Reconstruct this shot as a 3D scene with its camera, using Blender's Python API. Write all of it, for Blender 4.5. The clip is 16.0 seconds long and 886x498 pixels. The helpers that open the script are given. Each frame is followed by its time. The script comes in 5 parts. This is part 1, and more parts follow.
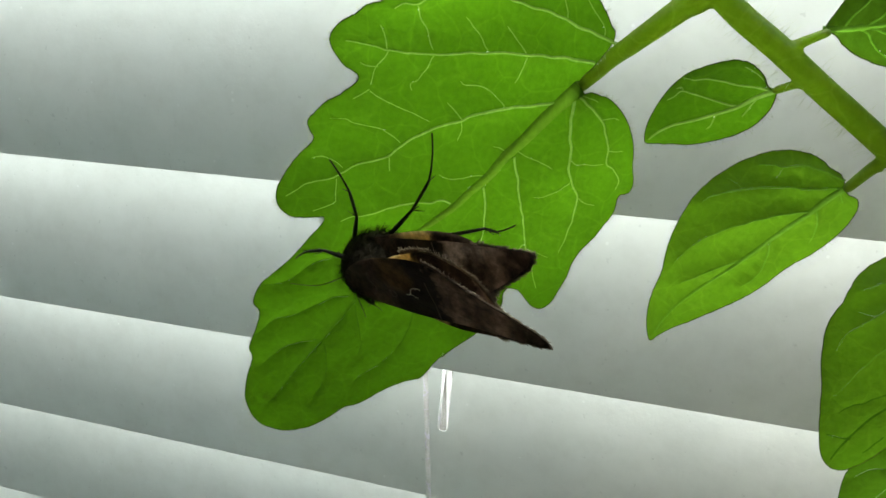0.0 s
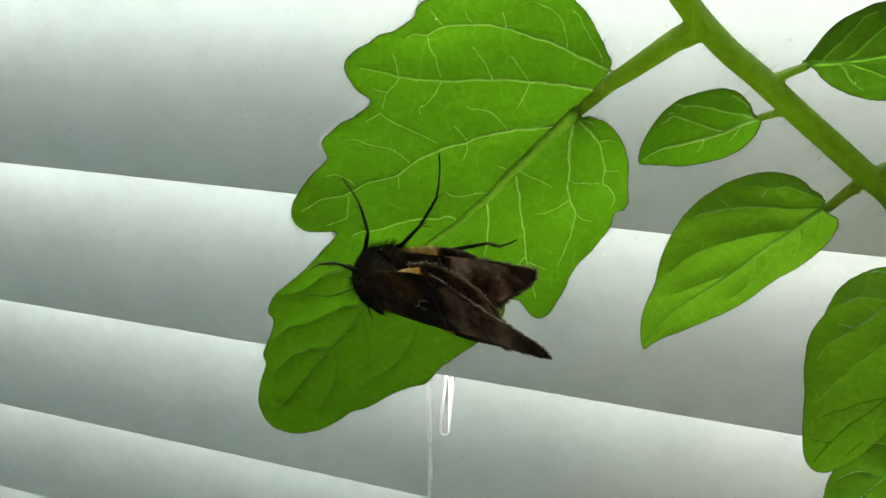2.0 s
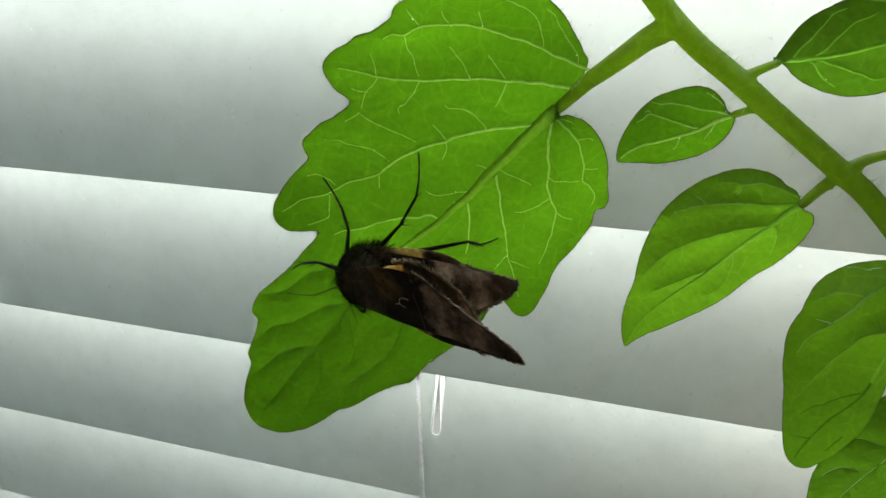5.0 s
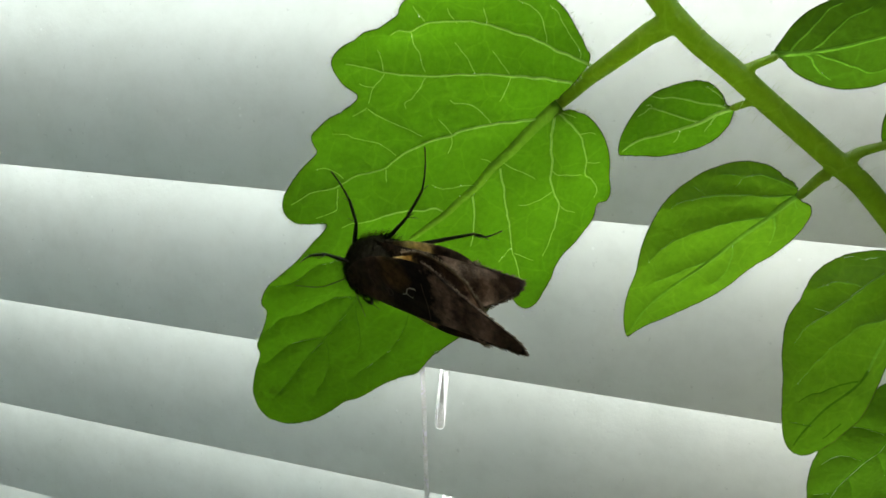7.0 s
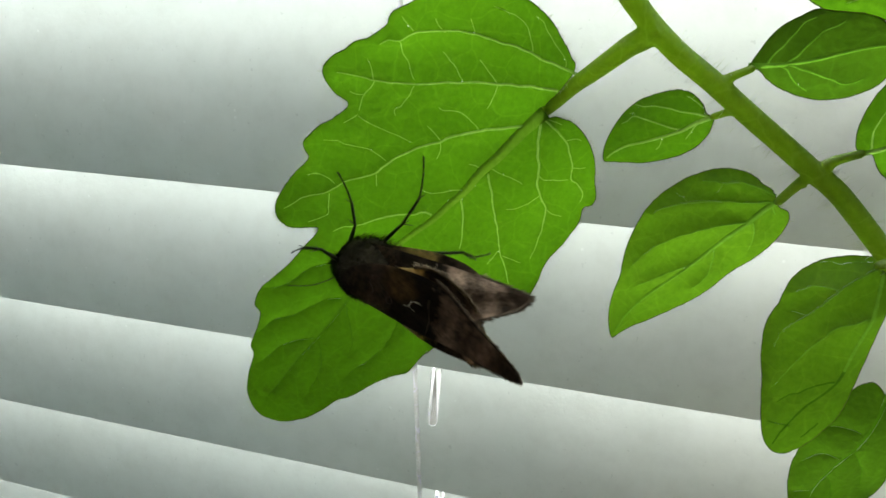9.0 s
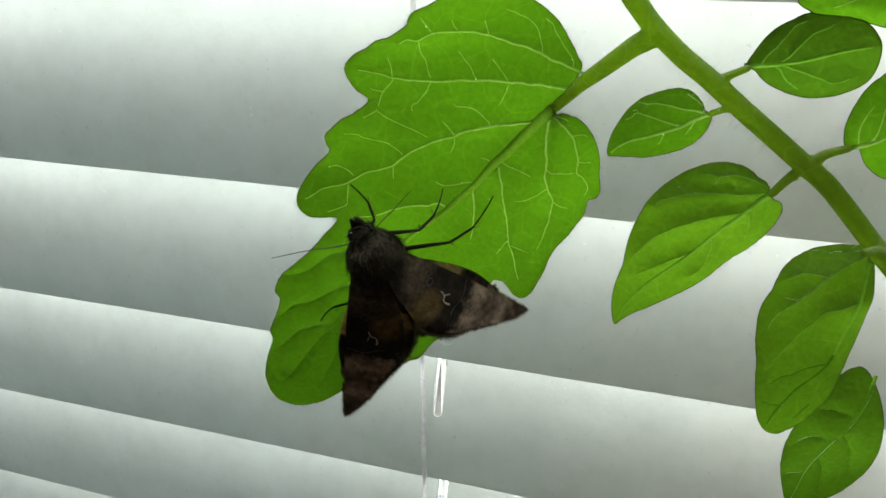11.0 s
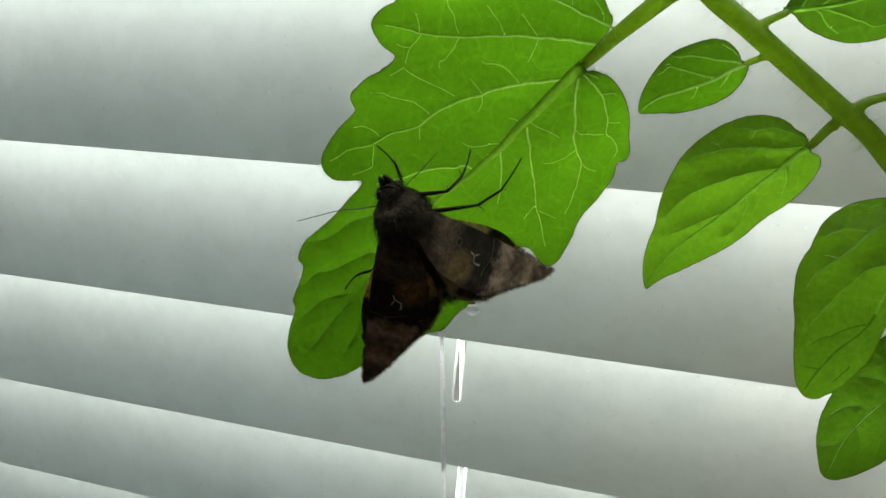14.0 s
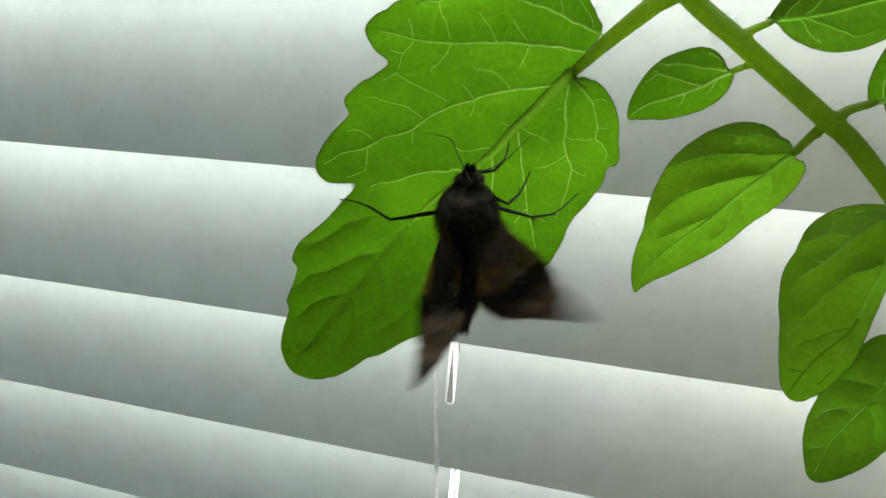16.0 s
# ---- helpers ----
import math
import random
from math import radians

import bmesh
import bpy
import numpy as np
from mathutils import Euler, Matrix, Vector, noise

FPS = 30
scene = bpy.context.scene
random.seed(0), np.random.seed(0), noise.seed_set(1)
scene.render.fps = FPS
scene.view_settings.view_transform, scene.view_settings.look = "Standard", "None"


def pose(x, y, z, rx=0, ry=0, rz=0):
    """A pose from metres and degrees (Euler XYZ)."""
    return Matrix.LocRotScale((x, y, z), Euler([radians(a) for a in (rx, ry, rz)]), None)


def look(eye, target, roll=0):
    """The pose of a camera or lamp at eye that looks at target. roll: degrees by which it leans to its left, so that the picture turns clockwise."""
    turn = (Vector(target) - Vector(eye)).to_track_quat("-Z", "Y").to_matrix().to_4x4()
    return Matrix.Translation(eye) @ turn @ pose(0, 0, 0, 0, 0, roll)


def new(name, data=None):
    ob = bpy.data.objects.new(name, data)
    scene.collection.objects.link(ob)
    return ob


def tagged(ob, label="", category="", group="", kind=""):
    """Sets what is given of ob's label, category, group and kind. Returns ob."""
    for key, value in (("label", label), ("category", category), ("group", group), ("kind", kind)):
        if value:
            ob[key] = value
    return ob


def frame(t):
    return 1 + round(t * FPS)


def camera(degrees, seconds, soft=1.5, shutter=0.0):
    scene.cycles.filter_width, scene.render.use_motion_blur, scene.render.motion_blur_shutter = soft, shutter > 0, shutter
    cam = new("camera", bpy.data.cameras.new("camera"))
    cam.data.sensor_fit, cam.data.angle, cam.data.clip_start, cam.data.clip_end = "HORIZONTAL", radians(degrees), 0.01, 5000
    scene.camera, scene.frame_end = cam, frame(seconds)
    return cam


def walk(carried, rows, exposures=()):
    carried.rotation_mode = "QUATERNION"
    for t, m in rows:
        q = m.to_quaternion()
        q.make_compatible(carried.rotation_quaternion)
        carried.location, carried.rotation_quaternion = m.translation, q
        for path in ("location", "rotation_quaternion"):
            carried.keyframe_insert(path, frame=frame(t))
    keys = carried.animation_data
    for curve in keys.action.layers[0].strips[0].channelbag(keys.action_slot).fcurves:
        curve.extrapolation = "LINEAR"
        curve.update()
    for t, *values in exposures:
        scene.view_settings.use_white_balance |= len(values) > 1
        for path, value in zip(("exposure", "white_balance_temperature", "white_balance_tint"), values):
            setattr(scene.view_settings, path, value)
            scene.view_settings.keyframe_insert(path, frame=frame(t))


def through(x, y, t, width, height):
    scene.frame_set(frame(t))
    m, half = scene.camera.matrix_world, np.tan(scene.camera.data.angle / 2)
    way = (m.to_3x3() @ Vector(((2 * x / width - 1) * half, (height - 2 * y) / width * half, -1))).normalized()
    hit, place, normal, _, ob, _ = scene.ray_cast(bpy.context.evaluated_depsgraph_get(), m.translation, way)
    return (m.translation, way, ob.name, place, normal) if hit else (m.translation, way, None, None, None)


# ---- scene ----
cam = camera(70.5, 16.0, shutter=0.8)
PATH = [
    (0, (0.02628, -0.08373, 1.20514), (-0.04362, 0.17067, 1.06234), -0.6),
    (0.5, (0.02602, -0.08441, 1.20541), (-0.04343, 0.17029, 1.06306), -0.3),
    (1, (0.02618, -0.08457, 1.20622), (-0.04313, 0.17073, 1.06492), -0.4),
    (1.5, (0.02633, -0.08548, 1.20670), (-0.04357, 0.16982, 1.06555), -0.4),
    (2, (0.02629, -0.08690, 1.20799), (-0.04315, 0.16871, 1.06685), -0.3),
    (2.5, (0.02657, -0.08676, 1.20761), (-0.04258, 0.17004, 1.06871), -0.3),
    (3, (0.02781, -0.08695, 1.20664), (-0.04149, 0.16985, 1.06774), -0.4),
    (3.5, (0.02793, -0.08722, 1.20739), (-0.04197, 0.16898, 1.06774), -0.5),
    (4, (0.02763, -0.08679, 1.20779), (-0.04257, 0.16926, 1.06814), -0.9),
    (4.2, (0.02833, -0.08650, 1.20795), (-0.04172, 0.16895, 1.06710), -0.8),
    (6.3, (0.02893, -0.08836, 1.20756), (-0.04187, 0.16829, 1.06911), -0.7),
    (6.5, (0.02850, -0.08854, 1.20817), (-0.04155, 0.16825, 1.06957), -0.8),
    (7, (0.02875, -0.08890, 1.20751), (-0.04219, 0.16714, 1.06846), -0.9),
    (7.5, (0.02797, -0.08901, 1.20689), (-0.04328, 0.16719, 1.06799), -0.7),
    (8, (0.02953, -0.09017, 1.20780), (-0.04547, 0.16528, 1.06950), -0.55),
    (8.5, (0.02892, -0.09051, 1.20818), (-0.04113, 0.16584, 1.06883), -0.4),
    (8.7, (0.03011, -0.08947, 1.20907), (-0.03979, 0.16583, 1.06777), -0.7),
    (11, (0.02930, -0.09470, 1.20943), (-0.03896, 0.16210, 1.07023), -0.2),
    (11.5, (0.02869, -0.09508, 1.20750), (-0.04330, 0.16142, 1.06965), -0.3),
    (12, (0.02886, -0.09650, 1.20542), (-0.04389, 0.15925, 1.06652), 0.0),
    (12.5, (0.02677, -0.09704, 1.20292), (-0.04417, 0.15901, 1.06372), -0.2),
    (13, (0.02688, -0.09577, 1.20249), (-0.04452, 0.16283, 1.06794), -0.4),
    (13.5, (0.02767, -0.09584, 1.20309), (-0.04478, 0.16307, 1.07004), -0.7),
    (14, (0.02681, -0.09668, 1.20334), (-0.04414, 0.16192, 1.06879), -0.8),
    (14.5, (0.02758, -0.09654, 1.20298), (-0.04457, 0.16296, 1.07083), -0.6),
    (15, (0.02840, -0.09568, 1.20287), (-0.04331, 0.16366, 1.07042), -0.5),
    (15.5, (0.02789, -0.09599, 1.20196), (-0.04441, 0.16397, 1.07086), -0.3),
    (16, (0.02792, -0.09763, 1.20361), (-0.04243, 0.16217, 1.07101), -0.3),
]
walk(cam, [(t, look(eye, target, roll)) for t, eye, target, roll in PATH])
WINDOW_POWER, SLAT_THROUGH, SLAT_CROWN, SLAT_TILT, LEAF_THROUGH = 18.6, 0.39, 0.0011, 20.0, 0.82
# knee and toe from the root; then, for the three ways the moth sits, the root's place on the leaf and its turns
MOTH_LIMBS = [
    ("foreleg", (5.28, 0, 0.44), (8.46, 3.52, -3.94), (27.4, -8.0, 0.1, -149.4, -27.0, -1.8), (24.3, -7.7, 3.4, 139.3, -7.5, -4.3), (16.8, -2.1, 6.1, 101.0, 16.5, 6.1)),
    ("midleg", (6.84, 0, 0.42), (13.43, 3.61, -2.88), (26.0, -5.7, 0.9, -176.7, -13.2, -15.2), (24.7, -4.6, 3.4, 136.2, 5.4, 15.2), (17.8, 0.5, 5.0, 110.5, 8.0, 0.0)),
    ("hindleg", (8.95, 0, 0.4), (12.42, -1.88, -2.35), (23.4, -4.2, 2.3, 142.0, -1.7, 0.0), (26.3, -1.7, 3.5, 57.9, 8.0, 0.0), (20.3, 2.5, 5.0, 32.2, 8.0, 0.0)),
    ("foreleg", (3.72, 0, 0.36), (5.75, 3.68, -2.87), (27.9, -7.1, 2.8, -76.8, -1.0, 3.4), (26.9, -9.0, 3.6, -177.0, 19.6, 20.8), (16.6, -3.6, 3.6, 135.3, -8.2, -24.3)),
    ("midleg", (6.76, 0, 0.36), (13.04, -2.91, -1.52), (28.0, -3.2, 3.4, 102.1, 8.0, 0.0), (28.1, -6.2, 3.4, 18.0, 4.9, 9.9), (21.8, -2.8, 4.8, -36.3, 15.6, -9.9)),
    ("hindleg", (2.3, 0, 0.9), (3.1, -1.2, -1.0), (28.4, -4.6, 4.2, 40.0, 10.0, 0.0), (26.5, -3.5, 3.0, 60.0, 0.0, 0.0), (19.5, -0.5, 4.5, 30.0, 8.0, 0.0)),
    ("antenna", (4.53, 0, 0.34), (8.76, 2.25, -3.65), (29.4, -6.4, 2.4, -36.6, -4.6, -17.9), (27.5, -10.0, 4.0, -53.9, -17.4, 4.9), (15.6, -4.6, 7.0, -110.9, 42.4, 12.8)),
    ("antenna", (4.71, 0, 0.21), (8.21, 0.97, -1.52), (29.5, -7.9, 1.6, 56.6, -7.3, -43.2), (25.4, -8.9, 5.1, 173.2, 15.2, -47.3), (14.9, -3.0, 6.0, 144.0, 33.4, 92.0)),
]

# ---------------------------------------------------------------- light
world = bpy.data.worlds.new("world")
scene.world = world
world.use_nodes = True
wn = world.node_tree
sky = wn.nodes.new("ShaderNodeTexSky")
sky.sky_type, sky.sun_disc = "NISHITA", False
sky.sun_elevation, sky.sun_rotation = radians(48), radians(20)
wn.nodes["Background"].inputs["Strength"].default_value = 0.15
wn.links.new(sky.outputs["Color"], wn.nodes["Background"].inputs["Color"])

sun_data = bpy.data.lights.new("sun", "SUN")
sun_data.energy, sun_data.angle, sun_data.color = 1.9, radians(12), (1.0, 0.97, 0.92)
sun = new("sun", sun_data)
sun.matrix_world = look((0.6, 3.0, 4.0), (0, 0, 1.2))

# the bright sky above, as it stands in the window's upper part
window_light = bpy.data.lights.new("window_light", "AREA")
window_light.shape, window_light.size, window_light.size_y = "RECTANGLE", 1.0, 0.09
window_light.energy, window_light.color = WINDOW_POWER, (0.94, 1.0, 0.95)
new("window_light", window_light).matrix_world = look((0, 0.105, 1.72), (0, 0.01, 1.16))

# ---------------------------------------------------------------- helpers


def part(name, bm, material, parent, label="", smooth=True):
    """A bmesh as one mesh object under a thing or a part."""
    me = bpy.data.meshes.new(name)
    if smooth:
        for f in bm.faces:
            f.smooth = True
    bm.to_mesh(me)
    bm.free()
    me.materials.append(material)
    ob = new(name, me)
    if parent is not None:
        ob.parent = parent
    if label:
        ob["label"] = label
    return ob


def box(bm, x0, x1, y0, y1, z0, z1):
    m = Matrix.LocRotScale(((x0 + x1) / 2, (y0 + y1) / 2, (z0 + z1) / 2), None, (x1 - x0, y1 - y0, z1 - z0))
    return bmesh.ops.create_cube(bm, size=1, matrix=m)["verts"]


def spline(points, per, closed=False):
    """Points of a Catmull-Rom curve through the given ones."""
    p = [Vector(q) for q in points]
    n = len(p)
    out = []
    for i in range(n if closed else n - 1):
        if closed:
            a, b, c, d = p[i - 1], p[i], p[(i + 1) % n], p[(i + 2) % n]
        else:
            a, b, c, d = p[max(i - 1, 0)], p[i], p[i + 1], p[min(i + 2, n - 1)]
        for k in range(per):
            t = k / per
            out.append(0.5 * (2 * b + (c - a) * t + (2 * a - 5 * b + 4 * c - d) * t * t + (3 * b - a - 3 * c + d) * t ** 3))
    if not closed:
        out.append(p[-1])
    return out


def tube(bm, line, radii, sides=8, closed=False, flat=1.0, up=None, caps=True):
    """A tube along a line, with a radius for each point; flat squeezes it along up."""
    rings = []
    n = len(line)
    side = None
    for i, p in enumerate(line):
        a = line[i - 1] if (i or closed) else p
        b = line[(i + 1) % n] if (i < n - 1 or closed) else p
        d = (b - a).normalized()
        ref = up if up is not None else (side.cross(d) if side is not None else (Vector((0, 0, 1)) if abs(d.z) < 0.9 else Vector((0, 1, 0))))
        side = d.cross(ref).normalized()
        top = side.cross(d).normalized()
        r = radii[i] if isinstance(radii, (list, tuple)) else radii
        rings.append([bm.verts.new(p + r * (math.cos(2 * math.pi * k / sides) * side + flat * math.sin(2 * math.pi * k / sides) * top)) for k in range(sides)])
    for i in range(n if closed else n - 1):
        a, b = rings[i], rings[(i + 1) % n]
        for k in range(sides):
            bm.faces.new((a[k], a[(k + 1) % sides], b[(k + 1) % sides], b[k]))
    if not closed and caps:
        bm.faces.new(rings[0][::-1])
        bm.faces.new(rings[-1])
    return rings


def ridge(bm, line, radii, drops, steps=6):
    """A raised arch along a line in a leaf's plane, open towards the back; its flanks reach down by drops to the blade."""
    rows = []
    n = len(line)
    for i, p in enumerate(line):
        d = (line[min(i + 1, n - 1)] - line[max(i - 1, 0)]).normalized()
        side = Vector((-d.y, d.x, 0)).normalized()
        r = radii[i]
        rows.append([])
        for k in range(steps + 1):
            a = math.pi * k / steps
            rows[-1].append(bm.verts.new(p + side * r * math.cos(a) + Vector((0, 0, 0.2 * r * math.sin(a) - drops[i] * (1 - math.sin(a))))))
    for a, b in zip(rows, rows[1:]):
        for k in range(steps):
            bm.faces.new((a[k], b[k], b[k + 1], a[k + 1]))


def taper(a, b, n):
    return [a + (b - a) * i / (n - 1) for i in range(n)]


# ---------------------------------------------------------------- materials


def material(name, rough=0.5, spec=0.5):
    m = bpy.data.materials.new(name)
    m.use_nodes = True
    nt = m.node_tree
    b = nt.nodes["Principled BSDF"]
    b.inputs["Roughness"].default_value = rough
    b.inputs["Specular IOR Level"].default_value = spec
    return m, nt, b


def node(nt, kind, **inputs):
    n = nt.nodes.new(kind)
    for key, value in inputs.items():
        n.inputs[key.replace("_", " ")].default_value = value
    return n


def coords(nt, scale=1.0):
    tc = nt.nodes.new("ShaderNodeTexCoord")
    mp = nt.nodes.new("ShaderNodeMapping")
    mp.inputs["Scale"].default_value = (scale, scale, scale) if not isinstance(scale, tuple) else scale
    nt.links.new(tc.outputs["Object"], mp.inputs["Vector"])
    return mp.outputs["Vector"]


def noise_ramp(nt, vector, scale, stops, detail=4.0, rough=0.55):
    n = node(nt, "ShaderNodeTexNoise", Scale=scale, Detail=detail, Roughness=rough)
    nt.links.new(vector, n.inputs["Vector"])
    r = nt.nodes.new("ShaderNodeValToRGB")
    while len(r.color_ramp.elements) < len(stops):
        r.color_ramp.elements.new(0.5)
    for e, (pos, col) in zip(r.color_ramp.elements, stops):
        e.position, e.color = pos, (*col, 1)
    nt.links.new(n.outputs["Fac"], r.inputs["Fac"])
    return r.outputs["Color"], n.outputs["Fac"]


def mix_colour(nt, kind, fac, a, b):
    m = nt.nodes.new("ShaderNodeMix")
    m.data_type, m.blend_type = "RGBA", kind
    for value, key in ((fac, 0), (a, 6), (b, 7)):
        if isinstance(value, (int, float)):
            m.inputs[key].default_value = value
        elif isinstance(value, tuple):
            m.inputs[key].default_value = (*value, 1)
        else:
            nt.links.new(value, m.inputs[key])
    return m.outputs[2]


def bump(nt, b, height, strength, distance):
    n = node(nt, "ShaderNodeBump", Strength=strength, Distance=distance)
    nt.links.new(height, n.inputs["Height"])
    nt.links.new(n.outputs["Normal"], b.inputs["Normal"])
    return n.outputs["Normal"]


def slat_material():
    """White lacquered slat that lets a little light through, with dust."""
    m, nt, b = material("white_slat_lacquer", 0.42, 0.4)
    v = coords(nt)
    col, fac = noise_ramp(nt, v, 60, [(0.3, (0.72, 0.74, 0.71)), (0.7, (0.81, 0.825, 0.80))])
    fine, ffac = noise_ramp(nt, v, 900, [(0.24, (0.6, 0.6, 0.6)), (0.31, (1, 1, 1))], 2.0)
    col = mix_colour(nt, "MULTIPLY", 0.55, col, fine)
    vor = node(nt, "ShaderNodeTexVoronoi", Scale=170.0)
    nt.links.new(v, vor.inputs["Vector"])
    r = nt.nodes.new("ShaderNodeValToRGB")
    r.color_ramp.elements[0].position, r.color_ramp.elements[0].color = 0.035, (1, 1, 1, 1)
    r.color_ramp.elements[1].position, r.color_ramp.elements[1].color = 0.055, (0, 0, 0, 1)
    nt.links.new(vor.outputs["Distance"], r.inputs["Fac"])
    col = mix_colour(nt, "MIX", r.outputs["Color"], col, (0.9, 0.92, 0.9))
    nt.links.new(col, b.inputs["Base Color"])
    nrm = bump(nt, b, ffac, 0.15, 0.0003)
    tr = nt.nodes.new("ShaderNodeBsdfTranslucent")
    # a warm cast of light towards +x, broken by noise, is put into the colour
    sep = nt.nodes.new("ShaderNodeSeparateXYZ")
    nt.links.new(v, sep.inputs[0])
    cloud = node(nt, "ShaderNodeTexNoise", Scale=14.0, Detail=3.0)
    nt.links.new(v, cloud.inputs["Vector"])
    drift = nt.nodes.new("ShaderNodeMath")
    drift.operation = "MULTIPLY_ADD"
    drift.inputs[1].default_value = 0.12
    nt.links.new(cloud.outputs["Fac"], drift.inputs[0])
    nt.links.new(sep.outputs[0], drift.inputs[2])
    warm_cast = nt.nodes.new("ShaderNodeMapRange")
    warm_cast.inputs["From Min"].default_value, warm_cast.inputs["From Max"].default_value = 0.01, 0.15
    nt.links.new(drift.outputs[0], warm_cast.inputs["Value"])
    warm = mix_colour(nt, "MIX", warm_cast.outputs[0], (0.785, 0.87, 0.855), (0.865, 0.88, 0.815))
    smudge, _ = noise_ramp(nt, v, 240, [(0.30, (0.90, 0.90, 0.89)), (0.55, (1, 1, 1))], 6.0, 0.7)
    nt.links.new(mix_colour(nt, "MULTIPLY", 1.0, warm, smudge), tr.inputs["Color"])
    mx = nt.nodes.new("ShaderNodeMixShader")
    mx.inputs[0].default_value = SLAT_THROUGH
    nt.links.new(b.outputs[0], mx.inputs[1])
    nt.links.new(tr.outputs[0], mx.inputs[2])
    nt.links.new(mx.outputs[0], nt.nodes["Material Output"].inputs["Surface"])
    return m


def leaf_material(name, through, face, share, rough=0.45, tip=1.0):
    """Leaf tissue: light comes through it green; a fine net of veins and small relief."""
    m, nt, b = material(name, rough, 0.2)
    v = coords(nt)
    vor = node(nt, "ShaderNodeTexVoronoi", Scale=620.0)
    vor.feature = "DISTANCE_TO_EDGE"
    warp = node(nt, "ShaderNodeTexNoise", Scale=300.0, Detail=2.0)
    nt.links.new(v, warp.inputs["Vector"])
    wv = nt.nodes.new("ShaderNodeVectorMath")
    wv.operation = "MULTIPLY_ADD"
    wv.inputs[1].default_value = (0.0016, 0.0016, 0.0016)
    nt.links.new(warp.outputs["Color"], wv.inputs[0])
    nt.links.new(v, wv.inputs[2])
    nt.links.new(wv.outputs[0], vor.inputs["Vector"])
    net = nt.nodes.new("ShaderNodeValToRGB")
    net.color_ramp.elements[0].position, net.color_ramp.elements[0].color = 0.0, (1.16, 1.12, 1.25, 1)
    net.color_ramp.elements[1].position, net.color_ramp.elements[1].color = 0.14, (1, 1, 1, 1)
    nt.links.new(vor.outputs["Distance"], net.inputs["Fac"])
    fork = node(nt, "ShaderNodeTexVoronoi", Scale=230.0)
    fork.feature = "DISTANCE_TO_EDGE"
    nt.links.new(wv.outputs[0], fork.inputs["Vector"])
    line = nt.nodes.new("ShaderNodeValToRGB")
    line.color_ramp.elements[0].position, line.color_ramp.elements[0].color = 0.006, (1.34, 1.24, 1.7, 1)
    line.color_ramp.elements[1].position, line.color_ramp.elements[1].color = 0.035, (1, 1, 1, 1)
    nt.links.new(fork.outputs["Distance"], line.inputs["Fac"])
    big, bfac = noise_ramp(nt, v, 60, [(0.28, tuple(c * 0.78 for c in through)), (0.72, tuple(min(1, c * 1.12) for c in through))], 6.0, 0.62)
    fine, ffac = noise_ramp(nt, v, 1500, [(0.3, (0.86, 0.88, 0.8)), (0.7, (1.08, 1.06, 1.1))], 3.0)
    col = mix_colour(nt, "MULTIPLY", 1.0, big, fine)
    col = mix_colour(nt, "MULTIPLY", 0.3, col, net.outputs["Color"])
    col = mix_colour(nt, "MULTIPLY", 0.5, col, line.outputs["Color"])
    # shade is painted into the colour, deeper from the base towards the tip
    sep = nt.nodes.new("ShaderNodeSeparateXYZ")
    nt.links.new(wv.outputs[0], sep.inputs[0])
    tip_shade = nt.nodes.new("ShaderNodeMapRange")
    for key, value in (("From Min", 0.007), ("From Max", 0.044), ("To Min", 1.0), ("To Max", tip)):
        tip_shade.inputs[key].default_value = value
    nt.links.new(sep.outputs[0], tip_shade.inputs["Value"])
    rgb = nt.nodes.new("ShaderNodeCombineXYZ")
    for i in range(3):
        nt.links.new(tip_shade.outputs[0], rgb.inputs[i])
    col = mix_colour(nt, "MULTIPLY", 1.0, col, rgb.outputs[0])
    if tip < 1:
        # a blotch of damaged tissue near the tip
        spot = nt.nodes.new("ShaderNodeVectorMath")
        spot.operation = "DISTANCE"
        spot.inputs[1].default_value = (0.0527, -0.0032, 0.0)
        nt.links.new(wv.outputs[0], spot.inputs[0])
        far = nt.nodes.new("ShaderNodeMapRange")
        for key, value in (("From Min", 0.0008), ("From Max", 0.0026), ("To Min", 1.0), ("To Max", 0.0)):
            far.inputs[key].default_value = value
        nt.links.new(spot.outputs["Value"], far.inputs["Value"])
        patch, _ = noise_ramp(nt, v, 700, [(0.42, (0.35, 0.38, 0.5)), (0.6, (1, 1, 1))], 4.0)
        col = mix_colour(nt, "MIX", far.outputs[0], col, mix_colour(nt, "MULTIPLY", 1.0, col, patch))
    tr = nt.nodes.new("ShaderNodeBsdfTranslucent")
    nt.links.new(col, tr.inputs["Color"])
    fcol, _ = noise_ramp(nt, v, 160, [(0.3, tuple(c * 0.75 for c in face)), (0.7, tuple(c * 1.2 for c in face))], 4.0)
    nt.links.new(fcol, b.inputs["Base Color"])
    h = nt.nodes.new("ShaderNodeMath")
    h.operation = "ADD"
    nt.links.new(ffac, h.inputs[0])
    nt.links.new(vor.outputs["Distance"], h.inputs[1])
    nrm = bump(nt, b, h.outputs[0], 0.35, 0.00025)
    nt.links.new(nrm, tr.inputs["Normal"])
    mx = nt.nodes.new("ShaderNodeMixShader")
    mx.inputs[0].default_value = share
    nt.links.new(b.outputs[0], mx.inputs[1])
    nt.links.new(tr.outputs[0], mx.inputs[2])
    nt.links.new(mx.outputs[0], nt.nodes["Material Output"].inputs["Surface"])
    return m


